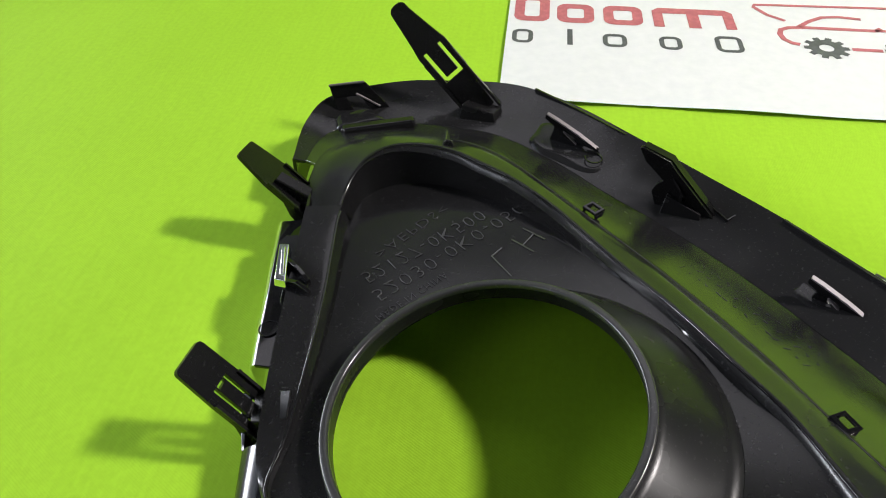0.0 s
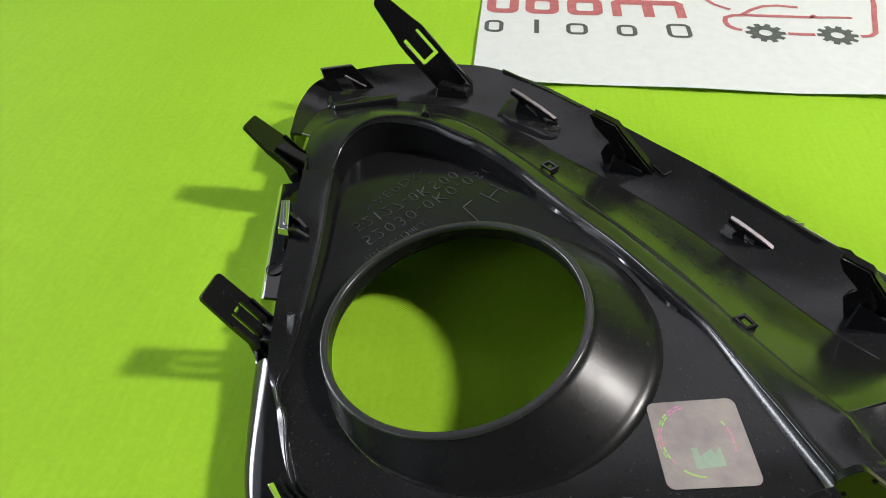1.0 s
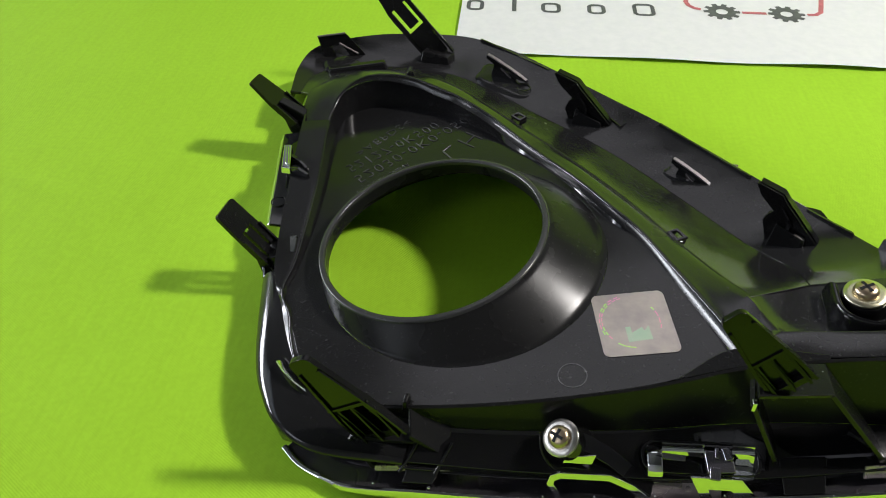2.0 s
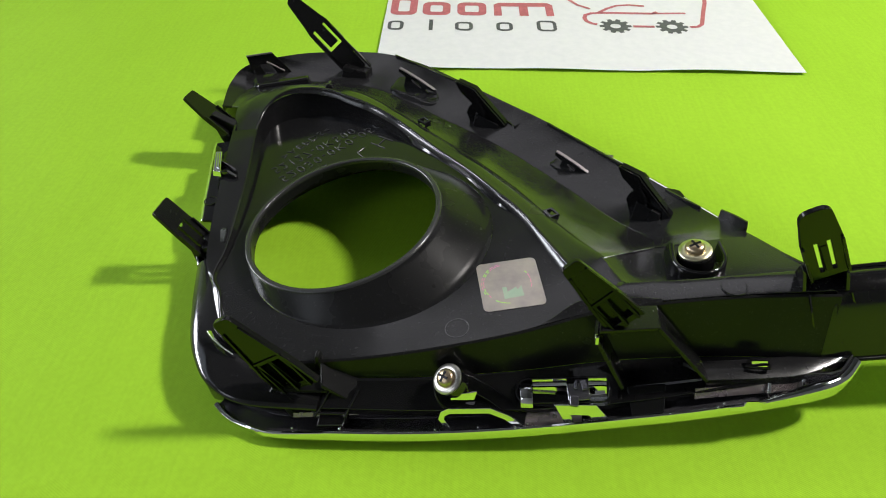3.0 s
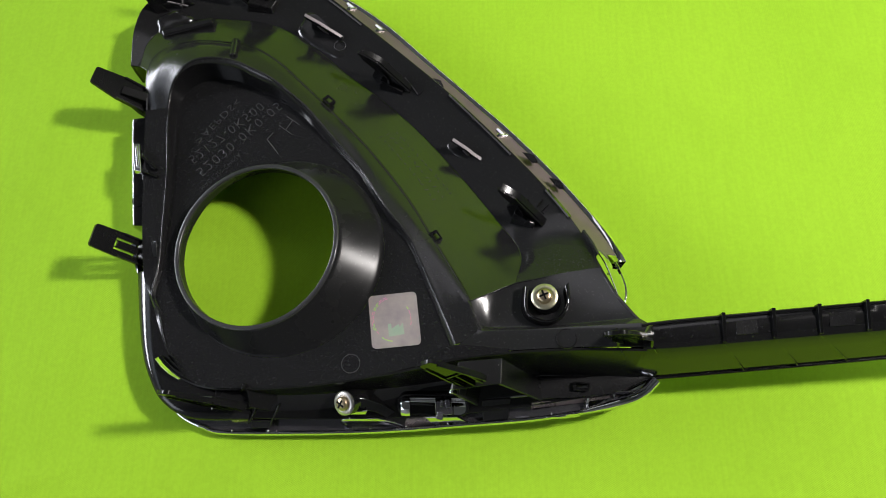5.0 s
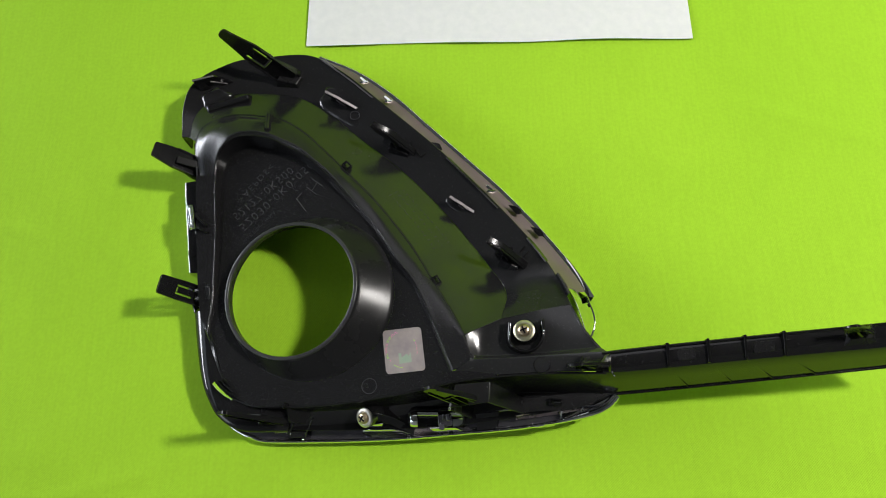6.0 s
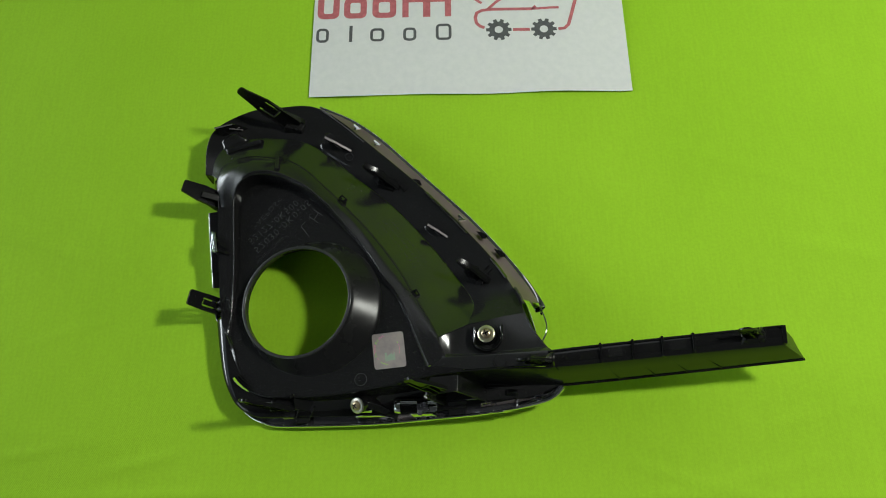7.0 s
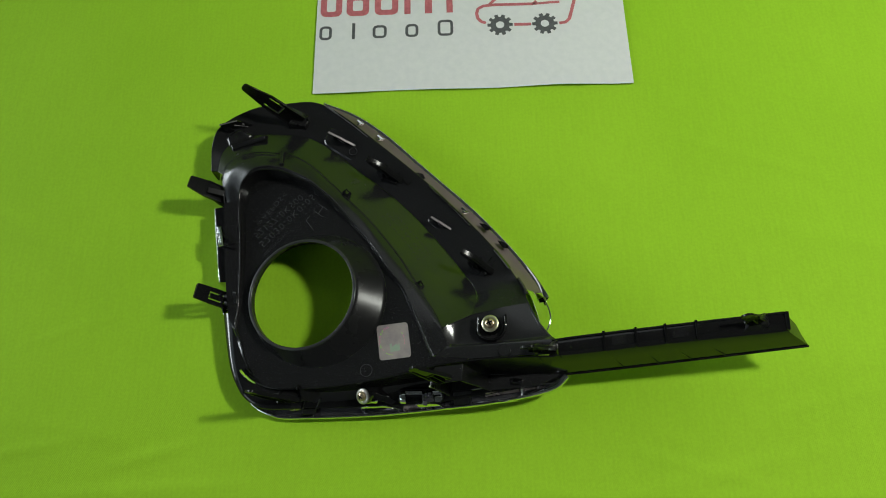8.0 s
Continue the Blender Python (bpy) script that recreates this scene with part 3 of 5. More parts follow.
def bar():
    """The long arm: flat top band, sloping face, back and end cap."""
    t = [(288, 49, 51.5), (310, 51.2, 53.3), (380, 57, 57.3), (454, 62.8, 61.2)]
    m = [(288, 39, 51), (310, 40, 52.3), (380, 45.8, 54.8), (456, 51.6, 56.8)]
    b = [(288, 29.2, 23.6), (310, 30.2, 24.6), (390, 36.5, 30), (479, 44, 36)]
    k = [(288, 50.5, 50), (310, 52.6, 51.8), (380, 58.4, 55.8), (455, 64.2, 59.7)]
    d = [(288, 50, 34), (310, 52, 35), (380, 57, 38), (470, 58.5, 42)]
    n = 30
    back, rear, top, mid, low = [curve(c, n) for c in (d, k, t, m, b)]
    crown = top + (mid - top) * 0.4 + np.array((0, 0, 0.9))
    fall = [mid + (low - mid) * s + np.array((0, -h, h * 0.4)) for s, h in ((0.06, 0.5), (0.18, 0.9), (0.4, 0.7))]
    rows = [back, rear, top, crown, mid, *fall, low]
    bm = bmesh.new()
    made = grid(bm, rows)
    under = [bm.verts.new((v.co + w.co) / 2 + Vector((0, 0, -1))) for v, w in zip(made[0], made[-1])]
    for i in range(n - 1):
        bm.faces.new((made[-1][i], made[-1][i + 1], under[i + 1], under[i]))
        bm.faces.new((under[i], under[i + 1], made[0][i + 1], made[0][i]))
    bm.faces.new([r[-1] for r in made] + [under[-1]])
    bmesh.ops.recalc_face_normals(bm, faces=bm.faces)
    arm = part("arm", bm, ARM_GLOSS, BEZEL, "long glossy black arm with cross ribs", 50)
    bm = bmesh.new()
    rod(bm, [(x, y - 0.3, z - 0.2) for x, y, z in low], 0.9, 8)
    part("arm_lip", bm, BLACK, arm, "dark lower lip of the arm", 60)
    bm = bmesh.new()
    rod(bm, [(x, y + 0.2, z + 0.1) for x, y, z in top], 0.9, 8)
    part("arm_crest", bm, GLOSS, arm, "rounded glossy rear edge of the arm", 60)
    for x0, x1 in ((331, 341), (374, 386)):
        bm = bmesh.new()
        q = [top + (mid - top) * k + np.array((0, 0, 0.6)) for k in (0.25, 0.8)]
        hexa(bm, [(x, np.interp(x, q[k][:, 0], q[k][:, 1]), np.interp(x, q[k][:, 0], q[k][:, 2]) - 0.5) for x, k in ((x0, 1), (x1, 1), (x1, 0), (x0, 0))], [(x, np.interp(x, q[k][:, 0], q[k][:, 1]), np.interp(x, q[k][:, 0], q[k][:, 2]) + 0.3) for x, k in ((x0, 1), (x1, 1), (x1, 0), (x0, 0))])
        bmesh.ops.recalc_face_normals(bm, faces=bm.faces)
        part("mould_mark", bm, SATIN, arm, "faint raised mould mark", 30, bevel=0.2)
    for x in (325, 348, 369, 391):
        s = (x - 288) / (454 - 288)
        i = s * (n - 1)
        j = int(i)
        u = i - j
        q = [r[j] + (r[j + 1] - r[j]) * u for r in (top, mid)]
        lo = low[min(n - 1, j)] + (low[min(n - 1, j + 1)] - low[j]) * u
        bm = bmesh.new()
        up = Vector((0, 0, 1))
        a, c = Vector(q[0]) + Vector((0, 1.5, 0)), Vector(q[1]) + Vector((0, -0.6, 0))
        w = Vector((0.85, 0, 0))
        hexa(bm, [a - w - up, a + w - up, c + w - up, c - w - up], [a - w + up * 3.4, a + w + up * 3.4, c + w + up * 1.1, c - w + up * 1.1])
        bmesh.ops.recalc_face_normals(bm, faces=bm.faces)
        part("rib", bm, GLOSS, arm, "", 30, bevel=0.25)
        bm = bmesh.new()
        c2 = Vector(q[1])
        run = Vector(lo) + Vector((14, 0, 0)) - c2
        rod(bm, [tuple(c2 + Vector((0, -0.8, -0.6))), tuple(c2 + run * 0.5 + Vector((0, -0.1, 0.1))), tuple(c2 + run * 0.92)], 0.35, 6)
        part("score_line", bm, GLOSS, arm, "", 60)
    return arm


ARM = bar()
bm = bmesh.new()
hexa(bm, [(453.5, 62.3, 58.8), (456.5, 62.3, 58.8), (458.5, 51.2, 55), (455.5, 51.2, 55)], [(453.5, 63.4, 63.6), (456.5, 63.4, 63.6), (458.5, 51.2, 57.4), (455.5, 51.2, 57.4)])
bmesh.ops.recalc_face_normals(bm, faces=bm.faces)
part("end_fin", bm, GLOSS, ARM, "thin fin at the end of the arm", 30, bevel=0.4)


# ---- chrome trim ----
def chrome_parts():
    inner = [(99, 274, 19), (123, 259, 19), (146, 238, 19), (175, 211, 18.5), (197, 190, 19), (222, 163, 19), (248, 132, 20.5), (265, 106, 26), (272.5, 88, 35), (276.5, 74, 38.5), (281, 63, 41)]
    outer = [(104, 281, 14), (133, 267, 14), (160, 246.5, 14), (186, 220.5, 14.2), (210, 196.5, 14.5), (236, 170, 15), (263, 137.5, 16.4), (283, 108, 19), (292.5, 88, 20), (294, 75, 20.5), (287, 61, 29)]
    a, b = stations(inner, 5), stations(outer, 5)
    rows = []
    for s, dip in ((0.0, 0.0), (0.25, -1.4), (0.55, -1.8), (0.85, -0.8)):
        r = a + (b - a) * s
        r[:, 2] += dip
        rows.append(r)
    n = 39
    bm = bmesh.new()
    grid(bm, [r[:n] for r in rows])
    trim = part("side_trim", bm, CHROME_BACK, BEZEL, "plated back of the chrome side trim", 40, solid=0.8)
    bm = bmesh.new()
    steep = [a + (b - a) * k for k in (0.2, 0.45, 0.75, 0.97)]
    for row, z in zip(steep, (0.0, 0.22, 0.62, 1.0)):
        row[:, 2] = a[:, 2] * (1 - z) + 9.0 * z
    grid(bm, [r[n - 1:] for r in steep])
    part("trim_end", bm, CHROME, trim, "bright chrome end of the trim", 40, solid=0.8)
    bm = bmesh.new()
    rod(bm, [tuple(q) for q in steep[-1][n - 1:]], 0.6, 8)
    part("trim_edge", bm, CHROME, trim, "thin bright outer edge of the chrome end", 60)
    away = b - a
    away[:, 2] = 0
    away /= np.linalg.norm(away, axis=1)[:, None]
    lip = rows[-1]
    up = b + np.array((0, 0, 0.6))
    over = b + away * 1.3
    down = b + away * 0.8
    down[:, 2] = b[:, 2] * 0.4
    bm = bmesh.new()
    grid(bm, [r[:n + 1] for r in (lip, up, over, down)])
    part("trim_lip", bm, CHROME, trim, "thin bright chrome lip", 50, solid=0.6)
    for x, y, z, turn in ((138, 257, 18.6, -42), (156, 241, 18.6, -43), (227.5, 168.5, 20.5, -47)):
        bm = bmesh.new()
        box(bm, pose(x, y, z, 0, 0, turn), 7, 2.2, 2.0)
        box(bm, pose(x + 1.5, y - 2.2, z + 0.8, 0, 14, turn + 60), 4.5, 1.4, 1.8)
        box(bm, pose(x - 1.2, y - 1.8, z + 1.0, 10, 0, turn), 1.8, 2.6, 1.2)
        part("trim_catch", bm, CHROME, trim, "small bright catch", 30, bevel=0.4)
    for x, y, z, turn in ((191, 203.5, 18.5, -45), (244, 154.5, 18.5, -48), (258, 138, 19.5, -50)):
        bm = bmesh.new()
        plate(bm, pose(x, y, z, 0, 0, turn), [(-5, -1.6), (3.5, -2.2), (5.5, 0.2), (1, 2.2), (-2, 0.8)], [], 0.7)
        part("trim_notch", bm, BLACK, trim, "dark notch in the plated trim", 30, bevel=0.2)
    for x, y, z, turn, size in ((289.3, 87, 16.6, -70, 2.6), (290, 81, 14.6, -85, 3.2)):
        bm = bmesh.new()
        box(bm, pose(x, y, z, 0, 0, turn), size, 0.9, 0.6)
        part("trim_notch", bm, BLACK, trim, "dark notch in the chrome end", 30, bevel=0.2)
    bm = bmesh.new()
    rod(bm, [(278, 79.5, 35.8), (282.5, 80, 29.4), (288, 80.5, 18.8), (291.5, 80.7, 10.5)], 0.5, 6)
    part("trim_rib", bm, CHROME, trim, "thin bright rib across the chrome end", 50)
    # the lower lip
    rim = [(55, 16, 3.4), (61, 11, 2.2), (71, 6.3, 2), (84, 3.2, 2), (128, 3, 2), (167, 4, 4.5), (206, 6.6, 8), (244, 9.5, 12.5), (282, 15.5, 15.5), (295.5, 20.5, 16), (302, 26.5, 19)]
    c = curve(rim, 90)
    tang = np.gradient(c, axis=0)
    inward = np.stack([-tang[:, 1], tang[:, 0], 0 * tang[:, 0]], 1)
    inward /= np.linalg.norm(inward, axis=1)[:, None]

    fade = 0.4 + 0.6 * np.clip((c[:, 0] - 62) / 40, 0, 1)[:, None]

    def off(k, z):
        return c + inward * k + np.array((0, 0, z)) * fade

    bm = bmesh.new()
    grid(bm, [off(0.6, -1.6), off(-0.2, 0.0), off(-0.1, 3.4), off(0.5, 4.5), off(1.3, 4.6), off(1.8, 3.8)])
    lip = part("lower_trim", bm, CHROME, BEZEL, "bright chrome lower lip", 45, solid=0.7)
    wide = np.clip((302 - c[:, 0]) / 40, 0.15, 1)[:, None]
    bm = bmesh.new()
    grid(bm, [off(1.7, 3.9), off(2.4, 1.2), c + inward * (2 + 4 * wide) + np.array((0, 0, 0.6)), c + inward * (2 + 7.5 * wide) + np.array((0, 0, 1.5)), c + inward * (2 + 8.5 * wide) + np.array((0, 0, 6.0)), c + inward * (2 + 10.5 * wide) + np.array((0, 0, 8.0))])
    part("channel", bm, PLATED, lip, "dark plated channel behind the lip", 40, solid=0.7)
    # the lip widens into a bright upright end
    last = c[:, 0] > 262
    e, ein = c[last], inward[last]
    swell = np.clip((e[:, 0] - 262) / 22, 0, 1)
    bm = bmesh.new()
    ring = []
    for a in np.linspace(-60, 200, 14):
        out, up = math.cos(radians(a)), math.sin(radians(a))
        ring.append(e + ein * ((0.9 + 1.3 * swell) - (0.9 + 1.7 * swell) * out)[:, None] + np.stack([0 * swell, 0 * swell, 3.2 + (1.0 + 2.0 * swell) * up + 1.2 * swell], 1))
    grid(bm, ring)
    part("lip_end", bm, CHROME, lip, "bright rounded end of the chrome lip", 60)
    # black tongue at the end of the lip
    rows = [
        [(236, 27.5, 22.6), (262, 29, 23.4), (285, 31, 24), (300.5, 31, 24.5)],
        [(240, 23, 23.6), (264, 24.5, 24.2), (283, 27, 24.6), (300, 30.6, 24.7)],
        [(243.5, 19, 22.6), (264, 20.2, 23), (280, 22.2, 23.4), (299.5, 29.8, 24.2)],
        [(243.5, 18.6, 19), (264, 19.7, 19.4), (280.5, 21.6, 20), (300, 29.4, 21)],
    ]
    bm = bmesh.new()
    grid(bm, [stations(r, 6) for r in rows])
    part("tongue", bm, RIDGE, BEZEL, "black tongue over the end of the chrome lip", 35, solid=1.4)
    bm = bmesh.new()
    plate(bm, frame_of((263, 24.6, 25.0), (0.1, 1, 0.0), (1, -0.1, 0.03)), rounded(-4.2, -2.1, 4.2, 2.1, 0.8), [rounded(-3.2, -1.3, 3.2, 1.3, 0.5)], 1.0)
    slot = part("tongue_slot", bm, GLOSS, BEZEL, "small rim with a bright chrome catch inside", 30, bevel=0.2)
    bm = bmesh.new()
    plate(bm, frame_of((263, 24.2, 24.6), (0, 0.36, 0.93), (1, 0.05, 0.03)), [(-3.0, 0), (3.0, 0), (3.0, 2.6), (-3.0, 2.6)], [], 0.4)
    part("chrome_catch", bm, CHROME, slot, "small bright catch", 30)
    # bright ribs across the channel near its end
    for points in ([(266.5, 13.6, 18.4), (266.7, 17, 17.8), (267, 20, 20.6)], [(279.4, 16, 20.2), (279.8, 19.3, 18.8), (280.3, 22, 21)]):
        bm = bmesh.new()
        ribbon(bm, points, (1, 0.1, 0.02), 1.3, 0.9)
        part("channel_rib", bm, CHROME, lip, "thin bright rib across the channel", 30, bevel=0.2)
    # bright brackets that stand on the lip
    bm = bmesh.new()
    fork = [(1, 0.6), (-3, 6.5), (-2, 10), (0.5, 11.3), (16.5, 12.2), (24, 9), (33.5, 1.6), (31, 1.0), (22.6, 7.0), (16, 9.7), (1.3, 8.9), (-0.4, 7.8), (-0.6, 6.5), (3, 0.6)]
    plate(bm, frame_of((146, 6.6, 3.2), (0, 0.36, 0.93), (1, 0, 0.06)), fork, [], 0.8)
    part("chrome_bracket", bm, CHROME, lip, "bent bright chrome bracket", 40, bevel=0.25)
    bm = bmesh.new()
    plate(bm, frame_of((196, 7.6, 7.6), (0, 0.34, 0.94), (1, 0.05, 0.08)), [(-10, 10.2), (5.5, 10.4), (14.5, 0), (-4.5, 0)], [[(-3.6, 5.6), (3.0, 5.6), (6.6, 1.6), (-1.6, 1.6)]], 0.8)
    part("chrome_loop", bm, CHROME, lip, "bright chrome loop with a window", 30, bevel=0.25)
    bm = bmesh.new()
    plate(bm, frame_of((151.5, 12.5, 16.4), (0, 0.3, 0.95), (1, 0, 0.1)), [(-4, 0), (5, 0.5), (6, 4.5), (2, 3.5), (-3, 3)], [], 0.7)
    part("chrome_tab", bm, CHROME, lip, "", 30, bevel=0.2)
    bm = bmesh.new()
    plate(bm, frame_of((257, 11.2, 15.6), (0, 0.34, 0.94), (1, 0.13, 0.08)), [(-6.5, 0), (6.5, 0), (4.4, 3.8), (-0.6, 4.0), (-1.4, 2.2), (-6.5, 1.8)], [], 0.8)
    part("chrome_tab", bm, CHROME, lip, "", 30, bevel=0.2)
    for p, q, w in (((88, 9.5, 8.6), (142, 13.5, 9.2), 1.8), ((171, 10.2, 10.5), (226, 17.2, 12.6), 3.4), ((239, 16.2, 18), (293, 22.6, 18.8), 4.0)):
        bm = bmesh.new()
        ribbon(bm, [p, between(p, q, 0.33), between(p, q, 0.67), q], (0, 0.5, 0.85), w, 0.5)
        part("plated_strip", bm, STRIP, lip, "mauve grey plated strip", 40)
    bm = bmesh.new()
    ribbon(bm, [(266, 18.8, 16.6), (278, 20.8, 17.3), (289, 24, 18.2), (300, 28.6, 20)], (-0.3, 0.9, -0.1), 6.5, 0.6)
    part("plated_end", bm, CHROME, lip, "bright inner face of the lip end", 40)
    # glossy slab beside the flange, with a bright outer edge
    face = [[(27, 179.5, 19.5), (28.5, 168, 20), (30, 156, 19.6), (30.6, 140, 18.6), (31.5, 126, 18), (33.5, 112.5, 17.5)], [(16.2, 178.3, 18.3), (17.6, 168, 18.4), (19.4, 156, 18.5), (22, 140, 18.4), (24, 126, 18.1), (26.2, 112.6, 17.8)]]
    rows = [[(15.0, 178.4, 17.6), (16.4, 168, 17.7), (18.2, 156, 17.8), (20.8, 140, 17.7), (22.8, 126, 17.4), (25, 112.6, 17.1)], [(14.2, 178.4, 16.4), (15.6, 168, 16.5), (17.4, 156, 16.6), (20, 140, 16.5), (22, 126, 16.2), (24.2, 112.6, 15.9)], [(15.4, 178, 4), (16.8, 168, 4), (18.6, 156, 4), (21.2, 140, 4), (23.2, 126, 4), (25.4, 112.8, 4)]]
    bm = bmesh.new()
    grid(bm, [stations(r, 5) for r in (face[1], *rows)])
    strip = part("side_strip", bm, CHROME, BEZEL, "narrow bright chrome side strip", 40, solid=0.8)
    bm = bmesh.new()
    grid(bm, [stations(r, 5) for r in (face[0], face[1])])
    part("strip_face", bm, GLOSS, strip, "glossy black slab", 40, solid=1.4)
    bm = bmesh.new()
    ribbon(bm, [(50.5, 39, 22), (53.5, 35.5, 21.8), (58, 31.8, 21.2), (63, 28.8, 20.4)], (0.45, 0.55, -0.5), 2.0, 0.7)
    sliver = part("chrome_sliver", bm, CHROME, BEZEL, "curved bright chrome strip at the corner", 40, bevel=0.2)
    for k in (0, 1, 2):
        bm = bmesh.new()
        ribbon(bm, [(52.5 + 2.4 * k, 40.5 + 0.4 * k, 19.5), (55.5 + 2.2 * k, 37 + 0.6 * k, 19.5), (60 + 2 * k, 33.4 + k, 19.2), (65 + 1.6 * k, 30.4 + 1.2 * k, 18.8)], (0, 0, 1), 5.5 - k, 0.8)
        part("corner_rail", bm, GLOSS, sliver, "thin black rail beside the corner clip", 40, bevel=0.2)
    rows = [[(28, 104, 16), (29, 95, 14.5), (31, 86, 13.6)], [(24.5, 104, 15), (27, 95, 14), (30, 86, 13)], [(25, 104, 4), (28, 95, 4), (31, 86, 4)]]
    bm = bmesh.new()
    grid(bm, [stations(r, 4) for r in rows])
    part("strip_joint", bm, GLOSS, strip, "", 40, solid=1.0)


chrome_parts()


# ---- clips ----
def tongue_clip(at, tip, wide, w_base, w_tip, slot=True, thick=1.7, ribs=True, label="upright black snap clip", back=1, window=False, blunt=False):
    """A springy tongue with a slot and a catch, between its foot and its tip."""
    d = Vector(tip) - Vector(at)
    long = d.length
    m = frame_of(at, d, wide)
    hb, ht = w_base / 2, w_tip / 2
    r = 1.6 if blunt or not slot else min(ht * 0.8, 4)
    outline = [(-hb, 0), (hb, 0), (hb, long * 0.55), (ht, long - r), *arc(ht - r, long - r, r, 0, 90, 4)[1:], *arc(-ht + r, long - r, r, 90, 180, 4), (-hb, long * 0.55)]
    if window:
        outline = [(-hb * 0.72, 0), (hb * 0.72, 0), (hb * 0.8, long * 0.3), (hb, long * 0.36), (hb, long * 0.6), (hb * 0.86, long * 0.68), (ht, long - r * 1.6), *arc(ht - r, long - r, r, 0, 90, 4)[1:], *arc(-ht + r, long - r, r, 90, 180, 4), (-hb * 0.86, long * 0.68), (-hb, long * 0.6), (-hb, long * 0.36), (-hb * 0.8, long * 0.3)]
    s = w_base * 0.2
    holes = []
    if slot:
        y0, y1 = long * 0.1, long * 0.55
        holes = [[(-s, y0), (-s + 1.3, y0), (-s + 1.3, y1), (-s, y1)], [(s - 1.3, y0), (s, y0), (s, y1), (s - 1.3, y1)]]
    if blunt:
        y0, y1, x = long * 0.12, long * 0.62, w_base * 0.24
        holes = [[(-x, y0), (-x + 1.2, y0), (-x + 1.2, y1), (-x, y1)], [(x - 1.2, y0), (x, y0), (x, y1), (x - 1.2, y1)], [(-x + 1.7, y1 - 1.2), (x - 1.7, y1 - 1.2), (x - 1.7, y1), (-x + 1.7, y1)]]
    if window:
        x, y0, y1 = w_base * 0.32, long * 0.34, long * 0.6
        holes = [[(-x, y0), (x, y0), (x, y1), (x - 1.5, y1), (x - 1.5, y0 + 1.8), (-x + 1.8, y0 + 1.8), (-x + 1.8, y1), (-x, y1)]]
    bm = bmesh.new()
    plate(bm, m @ Matrix.Translation((0, 0, -thick / 2)), outline, holes, thick)
    ob = part("clip", bm, BLACK, BEZEL, label, 30, bevel=0.3)
    if slot and not window and not blunt:
        bm = bmesh.new()
        y0, y1 = long * 0.16, long * 0.5
        hexa(bm, [m @ Vector(q) for q in ((-s + 1.5, y0, thick / 2), (s - 1.5, y0, thick / 2), (s - 1.5, y1, thick / 2), (-s + 1.5, y1, thick / 2))],
             [m @ Vector(q) for q in ((-s + 1.8, y0, thick / 2 + 1.8), (s - 1.8, y0, thick / 2 + 1.8), (s - 1.8, y1, thick / 2 + 0.3), (-s + 1.8, y1, thick / 2 + 0.3))])
        bmesh.ops.recalc_face_normals(bm, faces=bm.faces)
        part("catch", bm, BLACK, ob, "", 30, bevel=0.2)
    for sx in (-1, 1):
        bm = bmesh.new()
        ribbon(bm, [m @ Vector((sx * (hb - 0.5), long * f, thick / 2 + 0.5)) for f in (0.02, 0.3, 0.54)], m.to_3x3() @ Vector((1, 0, 0)), 0.9, 1.2)
        part("rail", bm, MATTE, ob, "", 30)
    if ribs:
        for sx in (-1, 1):
            bm = bmesh.new()
            x = sx * (hb - 1.0)
            pts = [(x, -3, 0), (x, long * 0.34, 0), (x, long * 0.1, -4.5 * back), (x, -3, -5.5 * back)]
            hexa(bm, [m @ (Vector(q) + Vector((-0.6, 0, 0))) for q in pts], [m @ (Vector(q) + Vector((0.6, 0, 0))) for q in pts])
            bmesh.ops.recalc_face_normals(bm, faces=bm.faces)
            part("gusset", bm, MATTE, ob, "", 30, bevel=0.2)
    return ob


def block(parent, low, high, mat=None, name="foot", bevel=0.5, label=""):
    bm = bmesh.new()
    hexa(bm, low, high)
    bmesh.ops.recalc_face_normals(bm, faces=bm.faces)
    return part(name, bm, mat or MATTE, parent, label, 30, bevel=bevel)


clip = tongue_clip((24, 189, 17.5), (-0.5, 195, 38.5), (0.35, 0.93, -0.25), 15, 11, slot=False, blunt=False)
block(clip, [(10, 187.5, 24), (24, 185.5, 16), (25, 193, 16), (11, 194.5, 24)], [(12.5, 188, 30.5), (25, 186.5, 24), (25.5, 191.5, 24.5), (13.5, 193, 30.5)], name="clip_box")
block(clip, [(20, 184, 14), (31, 184, 16), (31, 197, 16), (20, 197, 14)], [(21, 186, 21), (31, 187, 24), (31, 195, 25), (21, 195, 22)])
clip = tongue_clip((34, 97, 11), (14.2, 100.3, 36.5), (0.2, 1, 0.0), 13.5, 12.5, blunt=True)
block(clip, [(30, 91, 10), (42, 91, 12), (42, 104, 12), (30, 104, 10)], [(31, 93, 17), (43, 93, 22), (42, 102, 23), (30, 102, 18)])
clip = tongue_clip((86, 257.5, 21), (45.5, 270, 62), (0.695, 0.249, 0.677), 15, 8, label="tall pointed black snap clip", window=True)
block(clip, [(74, 252, 15), (92, 250, 15), (96, 260, 15), (78, 263, 15)], [(76, 255, 25), (90, 253, 22), (93, 259, 22), (80, 261, 26)])
